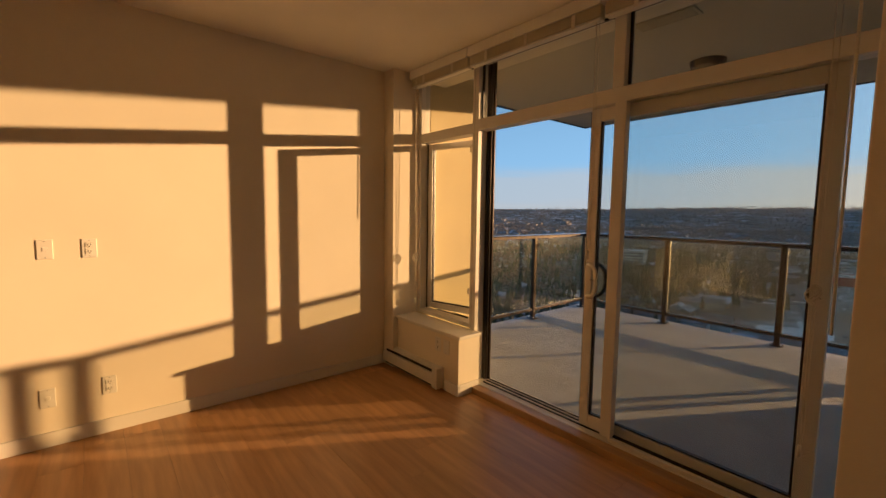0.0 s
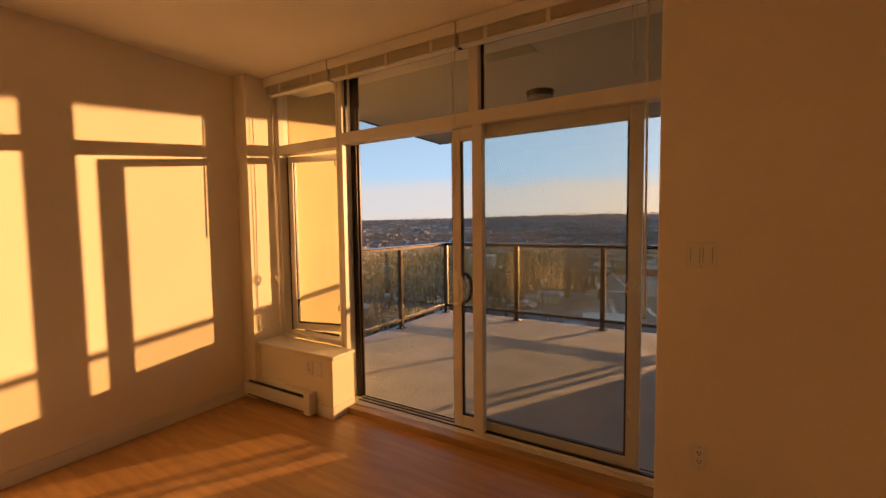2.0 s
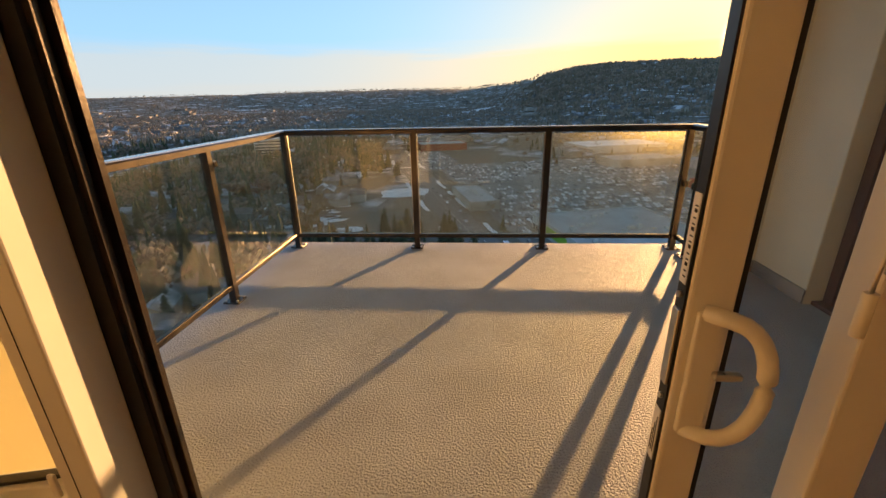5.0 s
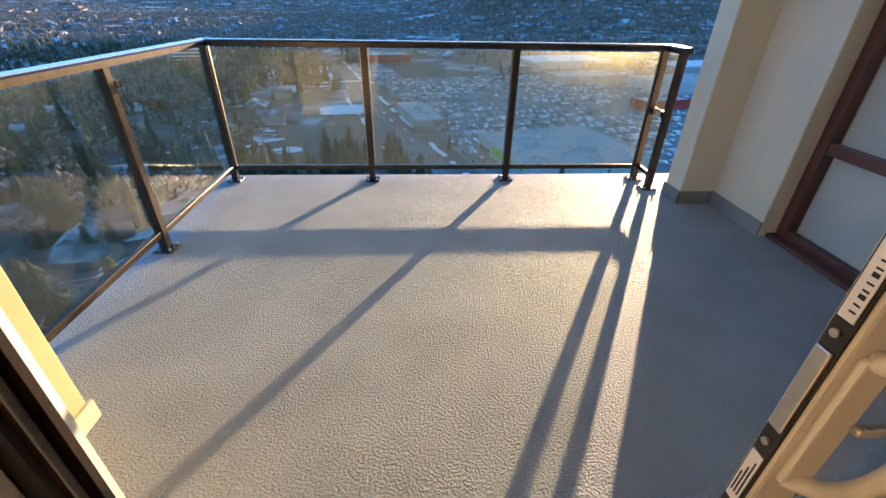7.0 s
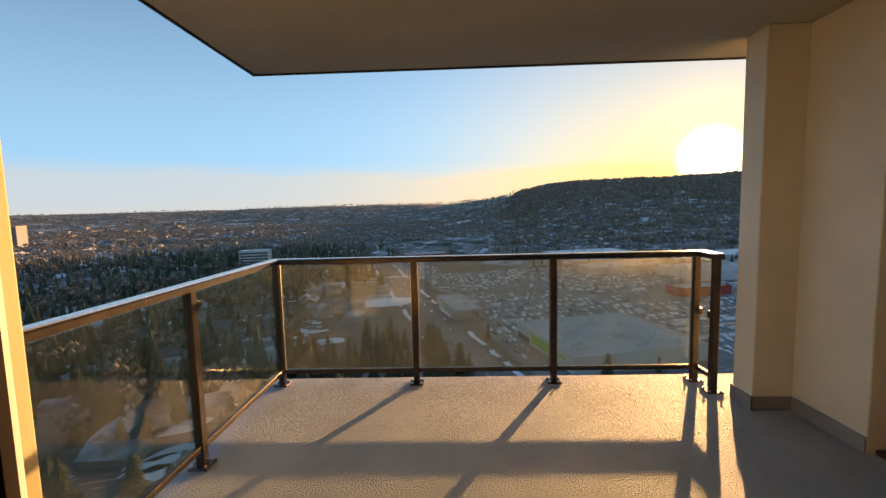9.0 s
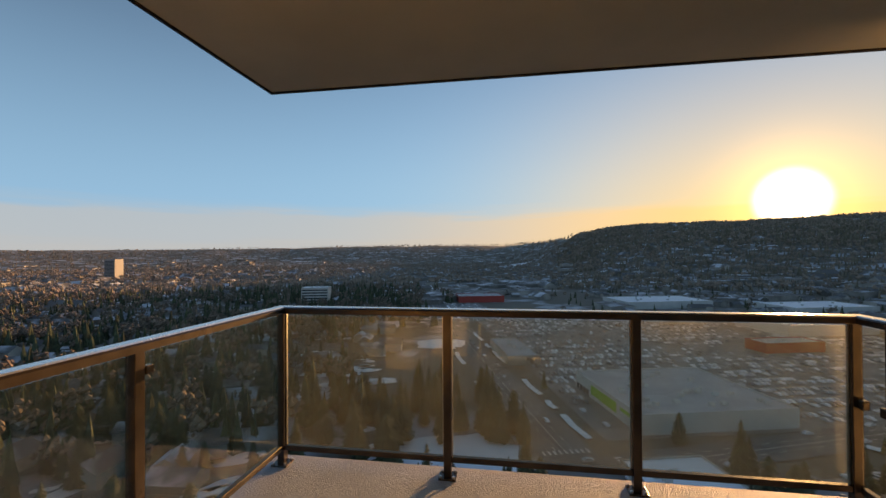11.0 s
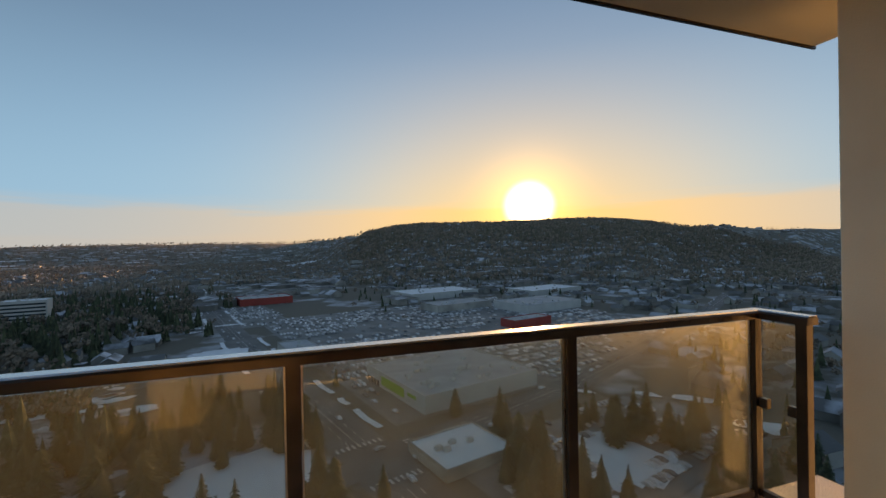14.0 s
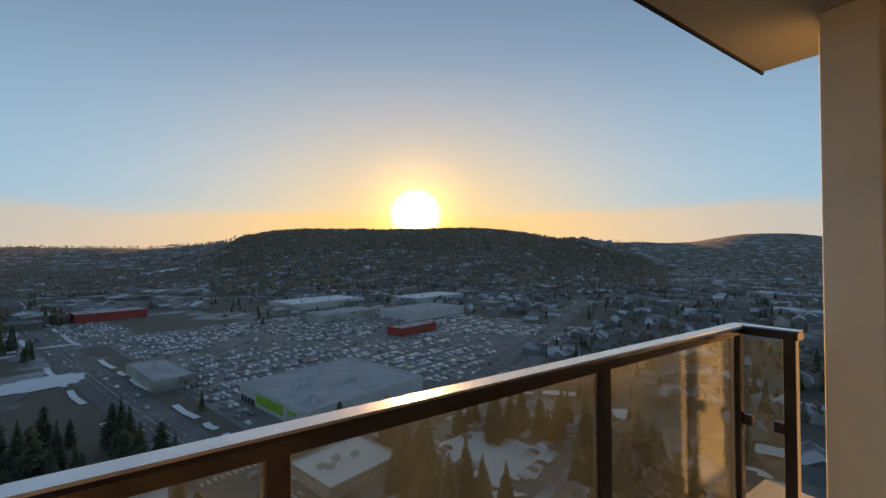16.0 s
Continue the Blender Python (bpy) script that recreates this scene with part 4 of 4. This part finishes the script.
for rmin, rmax, amin, amax, n in ((170, 700, -85, -16, 420), (600, 2000, -75, 5, 750), (520, 1000, 10, 80, 350), (1000, 2100, 5, 60, 330), (900, 3000, 50, 95, 350), (120, 500, 45, 95, 120), (85, 210, -85, -34, 42)):
    for _ in range(n):
        x, y = flat_place(rmin, rmax, amin, amax)
        if free(x, y, 8) and not in_lots(x, y):
            s = 1 if rmax < 1500 or rng.random() < 0.7 else 2.2
            add_house(x, y, rng.choice((ua, va)) + rng.uniform(-0.3, 0.3), rng.uniform(4, 6.5) * s, rng.uniform(6, 9) * s, rng.uniform(3, 6.5))
for rmin, rmax, amin, amax, n in ((900, 3200, -75, 8, 190), (620, 1200, -18, 4, 60), (550, 1100, 12, 75, 60)):
    for _ in range(n):
        x, y = flat_place(rmin, rmax, amin, amax)
        if free(x, y, 12) and not in_lots(x, y):
            add_house(x, y, rng.choice((ua, va)), rng.uniform(9, 22), rng.uniform(18, 48), rng.uniform(5, 9), 0.04)
tagged(raw("house_walls", hv, hf, HOUSEW), "walls of many small suburban houses", "houses", "", "stuff")
tagged(raw("house_roofs", rv, rf, ROOFS), "gabled house roofs patched with snow", "roofs", "", "stuff")

# woods of the town and the hills
# trees past 900 m take the colours paled for haze
near_fir, far_fir, near_bare, far_bare = ([], []), ([], []), ([], []), ([], [])


def add_conifer(x, y, h):
    z, d = ground_z(x, y), math.hypot(x, y)
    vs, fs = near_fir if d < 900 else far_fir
    i0 = rng.uniform(0, 6)
    tiers = ((0.06, 0.42, 0.20), (0.22, 0.60, 0.165), (0.40, 0.80, 0.125), (0.58, 1.0, 0.085)) if d < 900 else ((0.08, 0.62, 0.19), (0.38, 1.0, 0.12))
    n = 9 if d < 900 else 6
    for t0, t1, r in tiers:
        i = len(vs)
        for k in range(n):
            a = i0 + 2 * math.pi * k / n + rng.uniform(-0.2, 0.2)
            q = r * h * (rng.uniform(0.9, 1.2) if k % 2 else rng.uniform(0.45, 0.8))
            vs.append((x + q * math.cos(a), y + q * math.sin(a), z + h * t0 + h * 0.04 * rng.uniform(-1, 1)))
        vs.append((x, y, z + h * t1))
        fs.extend([(i + k, i + (k + 1) % n, i + n) for k in range(n)])


def add_broadleaf(x, y, h):
    z, d = ground_z(x, y), math.hypot(x, y)
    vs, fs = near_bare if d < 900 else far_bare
    n, lo, hi = (22, 0.05, 0.10) if d < 900 else (5, 0.12, 0.22)
    for _ in range(n):
        a, q, u = rng.uniform(0, 6.28), h * 0.30 * rng.random() ** 0.5, rng.uniform(-1, 1)
        c = (x + q * math.cos(a), y + q * math.sin(a), z + h * (0.66 + 0.30 * u * (1 - q / (0.4 * h))))
        s = h * rng.uniform(lo, hi)
        i = len(vs)
        vs.extend([(c[0] + s * rng.uniform(0.6, 1.3), c[1], c[2]), (c[0], c[1] + s * rng.uniform(0.6, 1.3), c[2] + 0.3 * s), (c[0] - s * rng.uniform(0.6, 1.2), c[1], c[2]), (c[0], c[1] - s, c[2] - 0.3 * s), (c[0], c[1], c[2] + s * rng.uniform(0.7, 1.3)), (c[0], c[1], c[2] - s)])
        fs.extend([(i + a2, i + b2, i + c2) for a2, b2, c2 in ((0, 1, 4), (1, 2, 4), (2, 3, 4), (3, 0, 4), (1, 0, 5), (2, 1, 5), (3, 2, 5), (0, 3, 5))])


for rmin, rmax, amin, amax, n, h0, h1, fir in ((180, 520, -90, -20, 900, 12, 25, 0.7), (450, 1100, -80, -10, 2600, 10, 22, 0.6), (1000, 2600, -80, 6, 8500, 9, 17, 0.3), (900, 1500, 6, 62, 4200, 9, 17, 0.6), (1500, 2350, 6, 62, 17000, 11, 19, 0.75), (500, 1000, 5, 85, 450, 7, 14, 0.6), (1000, 3200, 55, 100, 1500, 9, 17, 0.5), (200, 520, -4, 80, 130, 6, 12, 0.5), (100, 400, 48, 100, 200, 7, 16, 0.6), (2500, 4300, -75, 8, 4500, 12, 20, 0.4), (430, 720, -32, -8, 500, 12, 22, 0.8)):
    for _ in range(n):
        x, y = flat_place(rmin, rmax, amin, amax)
        if free(x, y, 2) and (not in_lots(x, y) or rng.random() < 0.10):
            (add_conifer if rng.random() < fir else add_broadleaf)(x, y, rng.uniform(h0, h1))
tagged(raw("conifer_woods", *near_fir, NEEDLE), "dark conifers among the houses of the town", "woods", "", "stuff")
tagged(raw("hill_conifers", *far_fir, NEEDLE_FAR), "conifer woods on the far hills, colour paled for haze", "woods", "", "stuff")
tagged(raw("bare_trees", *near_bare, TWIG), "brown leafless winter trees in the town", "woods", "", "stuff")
tagged(raw("hill_bare_woods", *far_bare, TWIG_FAR), "leafless woods on the far plain, colour paled for haze", "woods", "", "stuff")


# near conifers, tree by tree
def conifer_mesh(seed, h, round_top):
    r = random.Random(seed)
    vs, fs = [], []
    tiers = int(h * 2.0)
    for t in range(tiers):
        k = t / tiers
        z = h * (0.10 + 0.88 * k)
        reach = h * (0.26 if round_top else 0.22) * (1 - k) ** (0.5 if round_top else 0.85) * (min(1, 0.55 + 3 * k) if round_top else 1) * r.uniform(0.6, 1.2) + 0.25
        n = max(5, int(13 * (1 - k)) + 3)
        a0 = r.uniform(0, 6)
        for b in range(n):
            a = a0 + 2 * math.pi * b / n + r.uniform(-0.2, 0.2)
            ln, dr = reach * r.uniform(0.65, 1.15), r.uniform(0.2, 0.42)
            c, s = math.cos(a), math.sin(a)
            for f0, f1, w in ((0.0, 0.55, 0.30), (0.35, 0.82, 0.30), (0.62, 1.0, 0.20)):
                i, wd = len(vs), ln * w
                vs.extend([(c * ln * f0, s * ln * f0, z - dr * ln * f0 + 0.15), (c * ln * (f0 + f1) / 2 - s * wd, s * ln * (f0 + f1) / 2 + c * wd, z - dr * ln * (f0 + f1) / 2 - 0.2 * wd), (c * ln * f1, s * ln * f1, z - dr * ln * f1), (c * ln * (f0 + f1) / 2 + s * wd, s * ln * (f0 + f1) / 2 - c * wd, z - dr * ln * (f0 + f1) / 2 - 0.2 * wd)])
                fs.extend([(i, i + 1, i + 2), (i, i + 2, i + 3)])
    me = bpy.data.meshes.new("crown")
    me.from_pydata(vs, [], fs)
    me.materials.append(NEEDLE)
    return me


def conifer(seed, h, round_top):
    t = thing("conifer_tree", (0, 0, 0), "tall dark green conifer below the balcony", "tree", "conifers below the balcony")
    c = new("crown", conifer_mesh(seed, h, round_top))
    c.parent = t
    bm = bmesh.new()
    bmesh.ops.create_cone(bm, cap_ends=True, segments=7, radius1=h * 0.02, radius2=0.04, depth=h * 0.97, matrix=Matrix.Translation((0, 0, h * 0.485)))
    part("trunk", bm, BARK, t)
    return t


kinds = [conifer(s, h, b) for s, h, b in ((1, 20, False), (2, 24, True), (3, 17, True), (4, 25, False))]
spots = []
for cx, cy, sx, sy, n in ((-30, 128, 14, 16, 16), (-62, 150, 22, 30, 26), (4, 128, 7, 7, 5), (-14, 205, 12, 26, 16), (30, 112, 8, 8, 7), (84, 150, 16, 10, 14), (66, 128, 6, 8, 5), (120, 84, 14, 12, 12), (96, 182, 12, 4, 7), (-110, 130, 30, 30, 24), (-150, 190, 40, 40, 30), (-20, 182, 13, 9, 18), (-55, 190, 16, 14, 16), (107, 190, 12, 4, 12), (60, 188, 3, 2, 2), (74, 112, 8, 9, 18), (132, 116, 10, 14, 14), (-135, 150, 22, 22, 24), (-215, 200, 30, 30, 26), (-75, 215, 12, 20, 12), (-85, 88, 16, 16, 18), (-110, 60, 16, 16, 16), (-62, 116, 10, 10, 10), (-125, 95, 16, 16, 14)):
    for _ in range(n):
        spots.append((rng.gauss(cx, sx), rng.gauss(cy, sy)))
used = set()
for x, y in spots:
    if not free(x, y, 2):
        continue
    k = rng.randrange(4)
    if -45 < x < 0 and 138 < y < 166:
        continue
    m = Matrix.Translation((x, y, GZ)) @ Matrix.Rotation(rng.uniform(0, 6.28), 4, "Z") @ Matrix.Scale(rng.uniform(0.45, 0.65) if x > 45 and y > 160 else rng.uniform(0.75, 1.05), 4)
    if k not in used:
        used.add(k)
        kinds[k].matrix_basis = m
    else:
        copy_thing(kinds[k], m)

# ---- floor planks ----
PL, PW = 1.25, 0.192
plank_meshes = {}


def plank_mesh(length, width):
    key = (round(length, 3), round(width, 3))
    if key not in plank_meshes:
        plank_meshes[key] = mesh_of("plank", block(-length / 2 + 0.0003, length / 2 - 0.0003, -width / 2 + 0.0003, width / 2 - 0.0003, -0.0039, 0.0, 0.0006), WOOD)
    return plank_meshes[key]


y = WY + 0.04
while y > BY + 0.01:
    y0 = max(y - PW, BY - 0.02)
    x = LX - rng.choice((0.15, 0.4, 0.65, 0.9, 1.1))
    while x < RX:
        a, b = max(x, LX - 0.02), min(x + PL, RX + 0.02)
        if b - a > 0.02:
            ob = new("plank", plank_mesh(b - a, y - y0))
            ob.location = ((a + b) / 2 - 0.03, (y + y0) / 2 - 0.055, -0.02)
            ob.parent = floor_ob
            ob.matrix_parent_inverse = floor_ob.matrix_basis.inverted()
        x += PL
    y = y0
